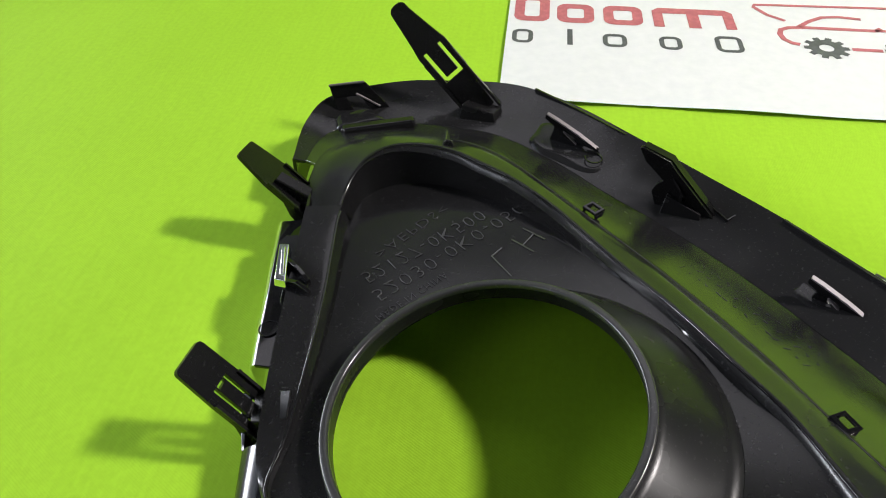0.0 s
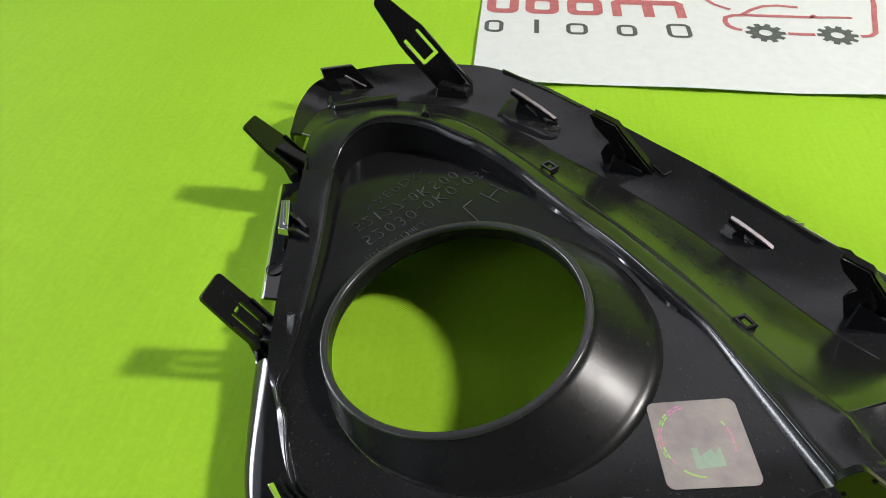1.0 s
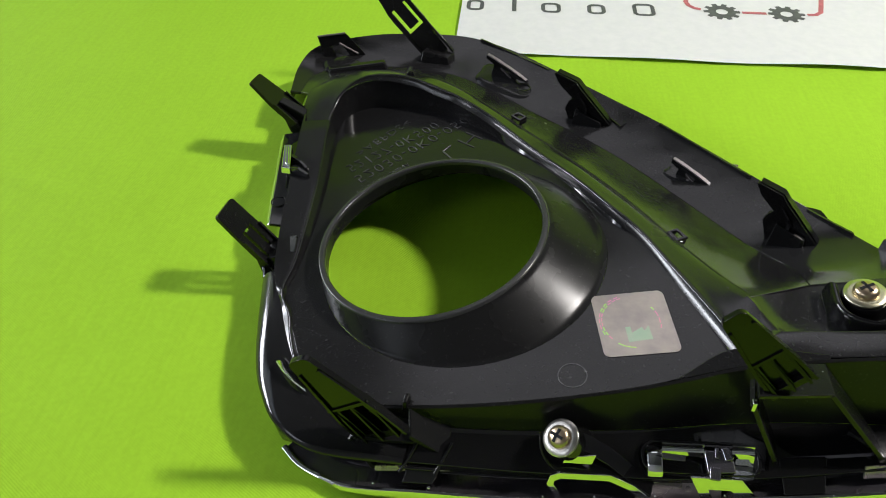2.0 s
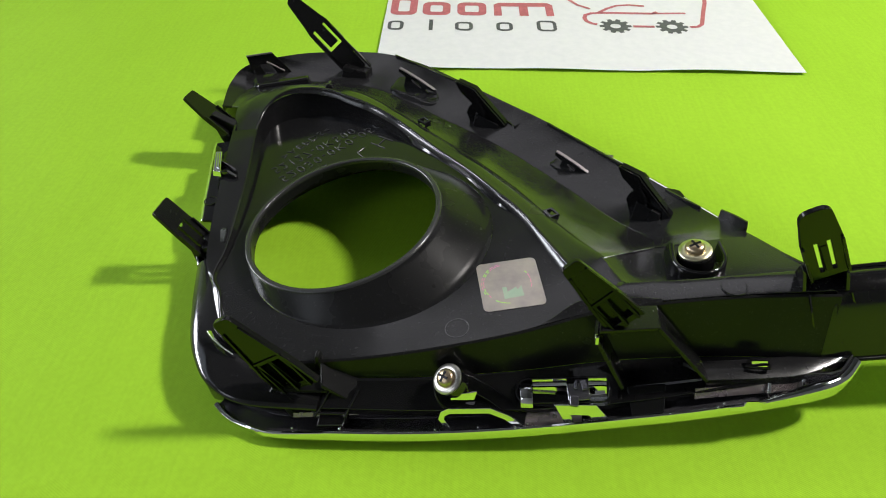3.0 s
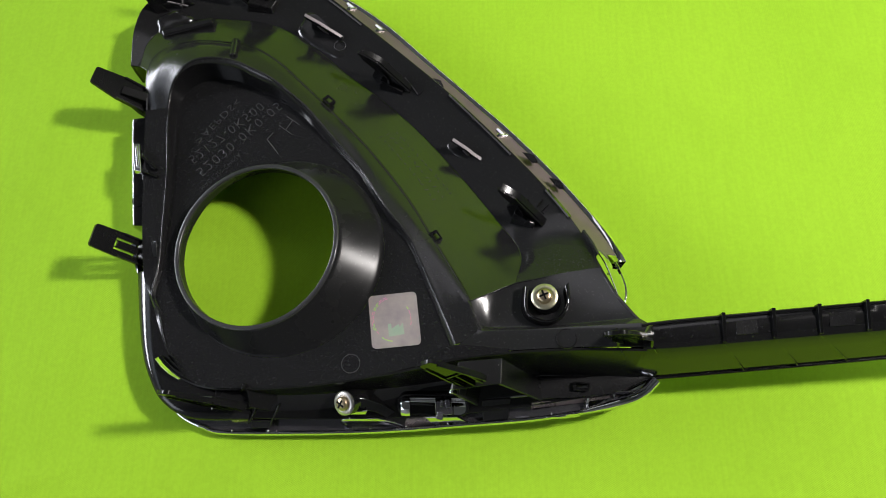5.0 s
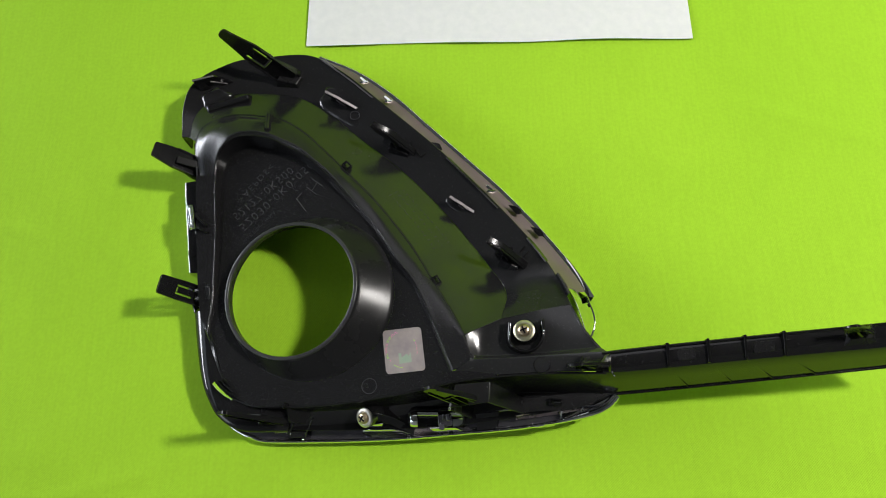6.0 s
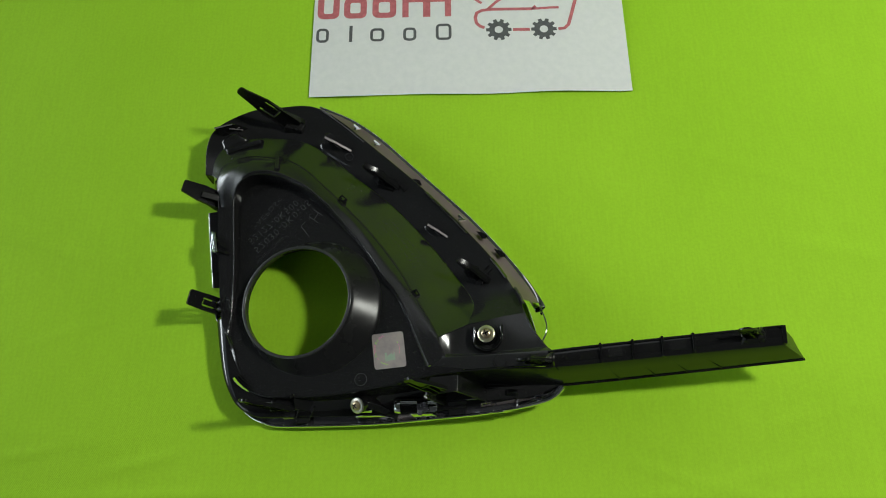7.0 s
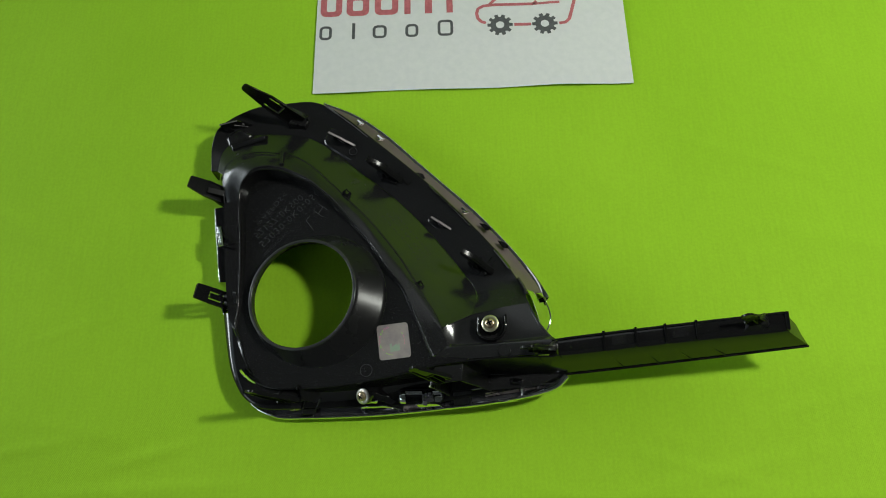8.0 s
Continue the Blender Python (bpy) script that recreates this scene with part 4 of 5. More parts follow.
def fin_clip(tip, foot, label):
    """An upright stepped plate that runs from a high tip down to its foot, with a thick sloping edge."""
    u = Vector((foot[0] - tip[0], foot[1] - tip[1], 0))
    long = u.length
    u.normalize()
    k, low = long / 33.6, foot[2] - 5

    def at(a, z, off=0.0):
        return Vector((tip[0], tip[1], 0)) + u * a * k + Vector((0, 0, low + (z - 12) * (tip[2] - low) / 29.0)) + Vector((-u.y, u.x, 0)) * off

    m = Matrix((u, Vector((0, 0, 1)), Vector((u.y, -u.x, 0)))).transposed().to_4x4()
    m.translation = Vector((tip[0], tip[1], 0))
    shape = [(-1, 41.5), (-0.2, 42), (10.8, 39.4), (13.4, 36.2), (34, 17.6), (34, 12), (11.6, 12), (6.6, 24.2), (8.0, 28.6), (9.6, 30.6), (2.2, 36.4)]
    outline = [(a * k, low + (z - 12) * (tip[2] - low) / 29.0) for a, z in shape]
    bm = bmesh.new()
    plate(bm, m, outline, [], 1.8)
    ob = part("clip", bm, BLACK, BEZEL, label, 30, bevel=0.3)
    bm = bmesh.new()
    ribbon(bm, [at(0.2, 41.6, 1.0), at(10.8, 39.2, 1.0), at(13.6, 36.0, 1.4), at(34, 17.4, 1.4)], (-u.y, u.x, 0), 3.4, 1.1)
    part("clip_edge", bm, BLACK, ob, "worn glossy edge of the clip", 40)
    bm = bmesh.new()
    ribbon(bm, [at(13.2, 33, -1.6), at(16.5, 29.4, -2.6), at(19.6, 25.6, -1.4)], (0, 0, 1), 1.0, 0.9)
    ribbon(bm, [at(17.6, 27.5, -2.4), at(17.8, 19, -2.2)], u, 1.2, 1.6)
    part("clip_catch", bm, SEMI, ob, "", 30)
    bm = bmesh.new()
    pts = [at(11.5, 12, -1.0), at(28, 12, -1.0), at(26, 22, -1.0), at(12.5, 26, -1.0)]
    out = Vector((u.y, -u.x, 0))
    hexa(bm, [tuple(q) for q in pts], [tuple(q + out * (5.5 if i < 2 else 2.5)) for i, q in enumerate(pts)])
    bmesh.ops.recalc_face_normals(bm, faces=bm.faces)
    part("clip_buttress", bm, MATTE, ob, "", 30, bevel=0.4)
    return ob


fin_clip((148, 208.2, 41), (179.2, 194.6, 16.8), "upright stepped black clip on the wing")
fin_clip((223.9, 122.5, 45.5), (250.2, 109.7, 23.9), "upright stepped black clip on the wing")
# the two large clips on the front wall and the one on the arm
def large_clip(at, tip, wide, w_base, w_tip, label):
    """A tapering tongue with long slits and raised rails along its sides."""
    d = Vector(tip) - Vector(at)
    long = d.length
    m = frame_of(at, d, wide)
    hb, ht, r = w_base / 2, w_tip / 2, w_tip * 0.3
    outline = [(-hb, 0), (hb, 0), (hb * 0.92, long * 0.3), *arc(ht - r, long - r, r, 0, 90, 4), *arc(-ht + r, long - r, r, 90, 180, 4), (-hb * 0.92, long * 0.3)]
    holes = [[(x0, long * 0.07), (x1, long * 0.07), (x1 * 0.9, long * 0.4), (x0 * 0.9, long * 0.4)] for x0, x1 in ((-hb * 0.6, -hb * 0.1), (hb * 0.1, hb * 0.55))]
    bm = bmesh.new()
    plate(bm, m @ Matrix.Translation((0, 0, -1)), outline, holes, 2.0)
    ob = part("clip", bm, BLACK, BEZEL, label, 30, bevel=0.35)
    bm = bmesh.new()
    plate(bm, m @ Matrix.Translation((0, 0, -2.0)), [(-hb * 0.8, long * 0.03), (hb * 0.8, long * 0.03), (hb * 0.7, long * 0.45), (-hb * 0.7, long * 0.45)], [], 0.8)
    part("clip_back", bm, BLACK, ob, "", 30)
    for x in (-hb * 0.72, -hb * 0.02, hb * 0.68):
        bm = bmesh.new()
        a, b, c = m @ Vector((x, 0.5, 1.0)), m @ Vector((x, long * 0.42, 1.0)), m @ Vector((x, 0.5, 2.6))
        w = m.to_3x3() @ Vector((0.5, 0, 0))
        lo, hi = [bm.verts.new(q - w) for q in (a, b, c)], [bm.verts.new(q + w) for q in (a, b, c)]
        bm.faces.new(lo)
        bm.faces.new(hi[::-1])
        for i in range(3):
            bm.faces.new((lo[i], hi[i], hi[(i + 1) % 3], lo[(i + 1) % 3]))
        bmesh.ops.recalc_face_normals(bm, faces=bm.faces)
        part("clip_rib", bm, BLACK, ob, "", 30, bevel=0.15)
    for sx in (-1, 1):
        bm = bmesh.new()
        ribbon(bm, [m @ Vector((sx * (hb - 0.5), 0.4, 1.4)), m @ Vector((sx * (hb * 0.92 - 0.5), long * 0.3, 1.4)), m @ Vector((sx * (ht - 0.4), long * 0.86, 1.1))], m.to_3x3() @ Vector((1, 0, 0)), 1.0, 1.0)
        part("rail", bm, BLACK, ob, "", 30)
    bm = bmesh.new()
    ribbon(bm, [m @ Vector((-hb * 0.9, long * 0.44, 1.2)), m @ Vector((hb * 0.85, long * 0.44, 1.2))], m.to_3x3() @ Vector((0, 1, 0)), 0.8, 0.7)
    part("cross_rail", bm, BLACK, ob, "", 30)
    return ob


def web(parent, corners, thick, along, mat=None, name="web"):
    """A thin plate over four corners, thick along a direction."""
    v = Vector(along).normalized() * thick
    return block(parent, [tuple(Vector(c) - v) for c in corners], corners, mat, name, 0.3)


clip = large_clip((209.7, 23.3, 49.2), (186.5, 27.4, 73), (8.2, 1.4, 6.7), 14, 7.6, "large black snap clip on the front wall")
web(clip, [(222.3, 34.5, 46.6), (221.4, 22.3, 47.5), (243.6, 18, 23), (244.6, 27.3, 22)], 1.5, (0.6, 0.1, 0.75))
web(clip, [(199, 18.6, 45.5), (201, 28, 45.5), (214, 24, 20), (212.2, 15.7, 20.5)], 1.5, (0.8, 0, 0.5))
web(clip, [(199.5, 19.5, 48.4), (221.4, 22.5, 47.4), (222.3, 34.5, 46.4), (202, 33, 46)], 1.6, (0, 0, 1))
block(clip, [(198.4, 18.2, 42.5), (199.8, 18.2, 42.5), (199.8, 20, 42.5), (198.4, 20, 42.5)], [(198, 18, 46.6), (199.4, 18, 46.6), (199.4, 19.8, 46.6), (198, 19.8, 46.6)], CHROME, "chrome_tooth", 0.3, "small bright tooth")
clip = large_clip((91.5, 15.5, 19), (66.9, 17.6, 53), (8, -0.8, 4.5), 19, 8.5, "large black snap clip on the corner of the front wall")
web(clip, [(98, 25.5, 25.5), (99.5, 15, 20), (111.6, 13.5, 11), (112, 22.5, 17.5)], 1.4, (0.6, 0.1, 0.75))
web(clip, [(80, 14, 17.5), (82, 24, 18), (90, 19, 8), (88, 10, 7)], 1.4, (0.8, 0, 0.5))
web(clip, [(80, 14.5, 17.6), (101, 14.5, 17.4), (102, 25, 20), (81, 24, 19)], 1.6, (0, 0, 1))
block(clip, [(95.5, 22, 18), (98, 22, 18), (99, 26, 19), (96.5, 26, 19)], [(96, 22.5, 27.2), (97.4, 22.7, 27.2), (98.2, 26, 28), (96.6, 25.6, 28)], name="clip_ear", bevel=0.4)
clip = tongue_clip((284.5, 42, 56.5), (264.8, 36.5, 90.5), (1, 0.05, 0.1), 14, 11, label="round-ended black snap clip on the arm", thick=2.0)
for x in (277, 292.5):
    web(clip, [(x, 38.5, 50.5 + 0.06 * (x - 277)), (x, 48, 51.5), (x - 1.5, 44.5, 58.5), (x - 1.5, 41, 58.5)], 1.4, (1, 0, 0), GLOSS)
web(clip, [(278, 46.5, 51), (292, 47, 52.5), (290.5, 44.5, 58), (276.8, 44.2, 57.4)], 1.4, (0, 1, 0))
clip = tongue_clip((436, 57, 60), (420, 58, 76), (1, 0.05, 0.15), 12, 9, label="small black snap clip near the end of the arm", thick=1.6)
block(clip, [(425, 50, 56), (444, 52, 57), (444, 61, 60), (425, 60, 59)], [(428, 54, 60), (441, 55, 61), (441, 59, 62), (428, 59, 61)])


for top, low in (((278, 37.4, 50.2), (286, 32, 28)), ((293, 38.2, 51.4), (306, 31.6, 27))):
    bm = bmesh.new()
    ribbon(bm, [between(top, low, k) for k in (0.0, 0.5, 1.0)], (0, -0.9, -0.3), 0.9, 0.5)
    part("score_line", bm, GLOSS, ARM, "", 60)


# ---- spring tabs ----
def spring_tab(a, b, w, wide, mat, label):
    """A thin upright tab between two points, with a window and a bent edge."""
    d = Vector(b) - Vector(a)
    m = frame_of(a, d, w)
    long = d.length
    bm = bmesh.new()
    if long < 15:
        plate(bm, m, [(0, 0), (wide * 0.55, 0.6), (wide * 0.7, 3), (wide, 3.2), (wide, long - 5), (wide * 0.5, long - 3.5), (0.8, long), (0, long)], [], 1.6)
    else:
        # a tongue on a windowed foot
        plate(bm, m, [(0, 0), (2.2, 0.6), (3.0, long * 0.22), (wide * 1.35, long * 0.27), (wide, long * 0.72), (2.6, long * 0.78), (1.0, long), (0, long)], [[(2.0, long * 0.4), (4.2, long * 0.4), (4.2, long * 0.58), (2.0, long * 0.58)]], 1.6)
    ob = part("spring_tab", bm, BLACK, BEZEL, label, 30, bevel=0.3)
    bm = bmesh.new()
    ribbon(bm, [m @ Vector((0.0, 0.4, 0.6)), m @ Vector((-0.5, long * 0.2, 0.7)), m @ Vector((-0.2, long * 0.42, 0.4)), m @ Vector((-0.5, long * 0.6, 0.7)), m @ Vector((0.1, long * 0.82, 0.5)), m @ Vector((0.4, long * 0.98, 0.6))], m.to_3x3() @ Vector((0, 0, 1)), 1.7, 0.7)
    ribbon(bm, [m @ Vector((2.0, long * 0.38, 1.6)), m @ Vector((2.6, long * 0.52, 2.0)), m @ Vector((3.8, long * 0.66, 1.6))], m.to_3x3() @ Vector((0, 0, 1)), 1.0, 0.6)
    part("tab_edge", bm, mat, ob, "worn bright edge", 30)
    return ob


spring_tab((113, 241, 32.4), (135.5, 232, 22.3), (0.1, 0.1, -1), 9, STEEL, "thin upright spring tab with a bright worn edge")
spring_tab((200, 161, 28.2), (219, 150.5, 20), (0.1, 0.1, -1), 8, STEEL, "thin upright spring tab with a bright worn edge")


def patch(bm, corners, spans, thick):
    """Blocks of a leaning plate: spans across and up it, over four corners from the lower left round."""
    a, b, c, d = [Vector(q) for q in corners]
    n = (b - a).cross(d - a).normalized() * thick

    def at(u, v):
        return (a * (1 - u) + b * u) * (1 - v) + (d * (1 - u) + c * u) * v

    for u0, u1, v0, v1 in spans:
        q = [at(u0, v0), at(u1, v0), at(u1, v1), at(u0, v1)]
        hexa(bm, [tuple(p - n) for p in q], [tuple(p) for p in q])
    bmesh.ops.recalc_face_normals(bm, faces=bm.faces)


bm = bmesh.new()
patch(bm, [(22, 248.5, 20.5), (43, 256.5, 20.5), (33.5, 253.3, 34.5), (18.3, 250.2, 33.5)], [(0, 1, 0.55, 1), (0, 0.3, 0, 0.55), (0.62, 1, 0, 0.55)], 1.5)
tab = part("spring_tab", bm, SEMI, BEZEL, "upright black tab with an arched window", 30, bevel=0.3)
bm = bmesh.new()
rod(bm, [(29.5, 252.3, 29), (34, 253.8, 25.5), (39, 255.2, 21.6)], 0.6, 8)
part("tab_edge", bm, STEEL, tab, "worn bright edge", 50)
bm = bmesh.new()
rod(bm, [(18.3, 250, 33.6), (26, 251.6, 34.2), (33.4, 253.1, 34.7)], 0.55, 8)
part("tab_edge", bm, STEEL, tab, "worn bright edge", 50)
block(BEZEL, [(24.5, 236, 18), (27, 229.5, 18), (59, 238.5, 18), (58, 246, 18)], [(26, 236, 24), (28, 231.5, 24), (57, 240, 25), (56, 244.5, 25)], SEMI, "raised_bar", 1.2, "raised glossy bar below the top corner tab")
bm = bmesh.new()
hexa(bm, [(24.8, 141.2, 22.8), (29.6, 140.4, 22.8), (26.2, 158.4, 22.8), (22.0, 158.2, 22.8)], [(25.2, 141.8, 26.2), (29.4, 141, 26.2), (26, 158, 26.8), (22.4, 157.8, 26.8)])
hexa(bm, [(26.4, 143.4, 26.0), (28.6, 143, 26.0), (25.4, 156.4, 26.4), (23.6, 156.2, 26.4)], [(26.6, 143.6, 27.0), (28.4, 143.2, 27.0), (25.2, 156.2, 27.4), (23.8, 156, 27.4)])
bmesh.ops.recalc_face_normals(bm, faces=bm.faces)
tab = part("spring_tab", bm, CHROME, BEZEL, "bright folded metal spring tab beside the flange", 40, bevel=0.5)
for a, b in (((27, 151.5, 24), (36.5, 143, 23.4)), ((28.5, 142.5, 23.6), (38, 138.6, 23.2))):
    bm = bmesh.new()
    ribbon(bm, [a, between(a, b, 0.5, 25.0), b], (0, 0, 1), 4.0, 1.6)
    part("tab_arm", bm, GLOSS, tab, "short black arm", 30, bevel=0.3)
block(tab, [(24.5, 144, 15), (33, 140, 16), (33, 150, 17), (24.5, 154, 15)], [(26, 145, 22.6), (32, 142, 22.6), (32, 149, 22.8), (25, 153, 22.8)])


def mound(corners, high, mat, label):
    """A low raised pad with a rounded outline and soft sides."""
    n = len(corners)
    points = [between(corners[i], corners[(i + 1) % n], s) for i in range(n) for s in (0.16, 0.5, 0.84)]
    c = sum((Vector(p) for p in points), Vector()) / len(points)
    bm = bmesh.new()
    rows = []
    for inset, h in ((-0.6, -0.6), (0.8, high * 0.5), (2.0, high * 0.9), (3.0, high), (5.0, high)):
        row = []
        for p in points:
            d = Vector(p) - c
            row.append(tuple(c + d * (1 - inset / d.length) + Vector((0, 0, h))))
        rows.append(curve(row, 40, True))
    made = grid(bm, rows, True)
    bm.faces.new(made[-1])
    bmesh.ops.recalc_face_normals(bm, faces=bm.faces)
    return part("raised_pad", bm, mat, BEZEL, label, 60)


mound([(112.5, 254.5, 20.2), (145.5, 233.5, 20.2), (134, 217.5, 18), (105.5, 237.5, 18)], 1.0, FLOOR_SATIN, "low raised pad under a spring tab")
mound([(201.5, 170, 20), (229, 147.5, 20.4), (218, 140.5, 18.8), (195.5, 160, 18.4)], 1.0, FLOOR_SATIN, "low raised pad under a spring tab")
mound([(25, 235, 20.8), (21, 246, 21.5), (33, 253, 21.4), (44, 246, 20.2)], 1.0, FLOOR_SATIN, "low raised pad at the top corner")


def fin(points, high):
    c = curve(points, 14)
    bm = bmesh.new()
    out = np.array((0.7, 0.6, 0.0))
    up = np.array((0, 0, high))
    grid(bm, [c - out * 0.6 - np.array((0, 0, 2.0)), c - out * 0.6 + up, c + out * 0.4 + up, c + out * 2.8 + up * 0.1 - np.array((0, 0, 0.6)), c + out * 3.0 - np.array((0, 0, 3.0))])
    bmesh.ops.recalc_face_normals(bm, faces=bm.faces)
    part("edge_fin", bm, WING, BEZEL, "thin black fin on the wing's edge", 30)


fin([(198, 189.5, 24.5), (210, 176.5, 24.3), (222, 163.3, 24), (232, 151.5, 24.5)], 2.6)
fin([(250, 130, 25.5), (256, 121, 27), (261, 112.5, 29)], 2.2)
fin([(267, 103, 32), (270.5, 95, 35), (272.5, 88, 37.5)], 5.0)
fin([(108, 270.5, 24), (128, 254.5, 24), (146, 238, 24.5)], 1.6)


def pocket(dx, dy, dz, k):
    """A shallow pocket beside a clip, outlined by thin ribs like the rungs of a ladder."""
    for points in (((168, 205.6), (172, 210.4)), ((171, 201.6), (177.4, 207.6)), ((178.6, 190.6), (189.4, 198.6)), ((177.4, 207.6), (185, 200), (189.4, 198.6)), ((171, 201.6), (176, 194.6), (178.6, 190.6))):
        bm = bmesh.new()
        ribbon(bm, [(dx + (x - 178) * k, dy + (y - 199) * k, dz + 0.11 * ((x - 178) + (y - 199)) * k) for x, y in points], (0, 0, 1), 1.2, 0.55)
        part("pocket_rib", bm, SEMI, BEZEL, "", 30)


pocket(179.5, 201, 22.6, 1.0)
pocket(253, 116, 25.8, 0.75)


for loop in (((231, 122, 35), (239.6, 121.5, 33), (241, 117.4, 32), (234, 118.3, 34)), ((152.2, 211.6, 33), (163.9, 207, 31), (164.8, 203.8, 30), (154.8, 205, 32))):
    bm = bmesh.new()
    rod(bm, [*loop, loop[0]], 0.55, 6)
    for q in loop[1:3]:
        rod(bm, [q, (q[0], q[1], 20)], 0.6, 6)
    part("wire_loop", bm, SEMI, BEZEL, "thin moulded loop beside a clip", 50)


def hook(at, turn, size=6.0):
    bm = bmesh.new()
    m = pose(*at, 0, 0, turn)
    plate(bm, m @ pose(0, 0, 0.9, 10, 0, 0), [(-size / 2, -2.2), (size / 2, -2.2), (size / 2 + 0.8, 2.2), (-size / 2 + 0.8, 2.2)], [[(-size / 2 + 1.2, -1), (size / 2 - 1, -1), (size / 2 - 0.6, 1.1), (-size / 2 + 1.8, 1.1)]], 1.1)
    box(bm, m @ Matrix.Translation((-size / 2 + 0.6, 0, 0.2)), 1.0, 4, 1.8)
    box(bm, m @ Matrix.Translation((size / 2, 0, -0.1)), 1.0, 4, 1.8)
    part("hook_loop", bm, GLOSS, BEZEL, "small moulded loop on the ridge", 30, bevel=0.25)


hook((130.2, 183.6, 29.6), -44)
hook((190.9, 100.2, 34.6), -58)

# gusset on top of the ridge
bm = bmesh.new()
hexa(bm, [(71, 207.5, 33), (79.5, 207.5, 33), (77.5, 226, 24), (70, 226, 24)], [(74.2, 208.5, 38.6), (77, 208.5, 38.6), (75.2, 224, 32.6), (72.6, 224, 32.6)])
bmesh.ops.recalc_face_normals(bm, faces=bm.faces)
part("gusset", bm, RIDGE, BEZEL, "folded gusset across the top of the ridge", 30, bevel=0.9)


# ---- screws ----
def screw(at, axis, boss_r, boss_h, label, k=1.0, tint=None):
    m = up_frame(at, axis)
    bm = bmesh.new()
    lathe(bm, m, [(6.3 * k, -1.2), (6.5 * k, -0.9), (6.5 * k, -0.3), (6.2 * k, 0.0), (5.0 * k, 0.25), (4.4 * k, 0.3), (3.6 * k, 0.1)], 40)
    ring = part("screw", bm, tint or WASHER, BEZEL, label, 40)
    bm = bmesh.new()
    lathe(bm, m, [(3.9 * k, 0.0), (3.9 * k, 0.9), (3.7 * k, 1.6), (3.2 * k, 2.2), (2.4 * k, 2.6), (1.4 * k, 2.8), (0.3, 2.85)], 32)
    head = part("screw_head", bm, BRASS, ring, "rounded yellow zinc screw head", 50)
    # no recess is cut: raised black bars stand for its shade
    bm = bmesh.new()
    for turn in (25, 115):
        box(bm, m @ pose(0, 0, 2.5, 0, 0, turn), 4.8 * k, 0.95, 1.0)
    part("cross_slot", bm, MATTE, head, "black cross that stands for the shaded recess", 30)
    bm = bmesh.new()
    lathe(bm, m, [(boss_r * 1.16, -boss_h), (boss_r * 1.06, -boss_h + 2), (boss_r, -2), (boss_r - 0.3, -1.4), (4, -1.2)], 36)
    part("screw_boss", bm, GLOSS, ring, "round black boss", 40)
    return ring


screw((243.6, 64.4, 47.4), (-0.22, 0.02, 1), 7.0, 10, "yellow zinc screw with a pale washer in a black boss", 1.0, YELLOW_WASHER)
screw((146, 16.4, 24), (-0.5, -0.28, 0.82), 5.8, 12, "yellow zinc screw with a pale washer on the front ledge", 0.92)
# a bent wall half round the first screw, and an arm beside the second
bm = bmesh.new()
pts = [(234.5, 70, 46.6), (233.8, 59, 46.6), (237.5, 53.6, 46.8), (245, 51.6, 47), (252, 54.6, 47), (256, 62, 47), (256, 72, 47)]
c = curve(pts, 30)
mid = c.mean(0)
rows = [c + (c - mid) * (s - 1) + np.array((0, 0, h)) for s, h in ((1.06, -6.5), (1.03, -2.2), (1.0, -0.9), (0.95, -0.3), (0.89, -0.2), (0.84, -0.6), (0.81, -1.6), (0.8, -6.5))]
grid(bm, rows)
part("screw_fence", bm, GLOSS, BEZEL, "low curved wall round the screw", 50)
bm = bmesh.new()
ribbon(bm, [(151, 17.5, 22), (155, 17, 20.5), (162, 15.5, 16.5), (169, 12.5, 12.5), (176, 9.5, 9.5)], (0.25, 0.8, 0.45), 5.5, 1.8)
part("screw_brace", bm, GLOSS, BEZEL, "sloping glossy brace beside a screw", 40, bevel=0.5)
# window in the ledge with a bright inside
bm = bmesh.new()
m = frame_of((190, 16, 17.4), (0, 0.95, 0.25), (1, 0.02, 0.12))
plate(bm, m, rounded(-18, -4.5, 18, 6.0, 4.5), [rounded(-16.6, -4.0, 16.6, 5.0, 3.6)], 1.2)
window = part("ledge_window", bm, GLOSS, BEZEL, "rounded window in the ledge with chrome inside", 30, bevel=0.4)
bm = bmesh.new()
rows = [stations([tuple(m @ Vector((-16.2 + 4.6 * u, y, z + 0.6 * (1 - (2 * u - 1) ** 2)))) for u in (0, 0.12, 0.5, 0.88, 1)], 4) for y, z in ((-5.6, -1.2), (-4.6, 0.9), (-2.6, 2.1), (0.2, 2.4), (2.6, 1.7), (4.2, 0.2), (4.8, -1.4))]
grid(bm, rows)
part("window_bulb", bm, CHROME, window, "bright bulging chrome body", 50, solid=0.8)
# stepped chrome inside: a floor and two faces towards the lip
for x0, x1 in ((-11.4, 1.2), (9.4, 16.0)):
    bm = bmesh.new()
    grid(bm, [[tuple(m @ Vector((x, y, z))) for x in np.linspace(x0, x1, 6)] for y, z in ((-4.8, -1.8), (-1.8, -2.6), (-0.4, -2.5), (-0.1, -2.3), (2.1, 1.7), (2.4, 1.9), (2.9, 1.5), (3.1, 1.6), (4.0, 3.2), (4.3, 3.3), (4.8, 1.0))])
    part("window_inside", bm, CHROME, window, "bright stepped chrome inside the window", 25)
bm = bmesh.new()
box(bm, m @ pose(5.4, -0.6, 1.0, 0, 0, 4), 8.4, 7.0, 3.0)
box(bm, m @ pose(3.6, -4.2, 1.6, 12, 0, -8), 3.4, 4.0, 2.6)
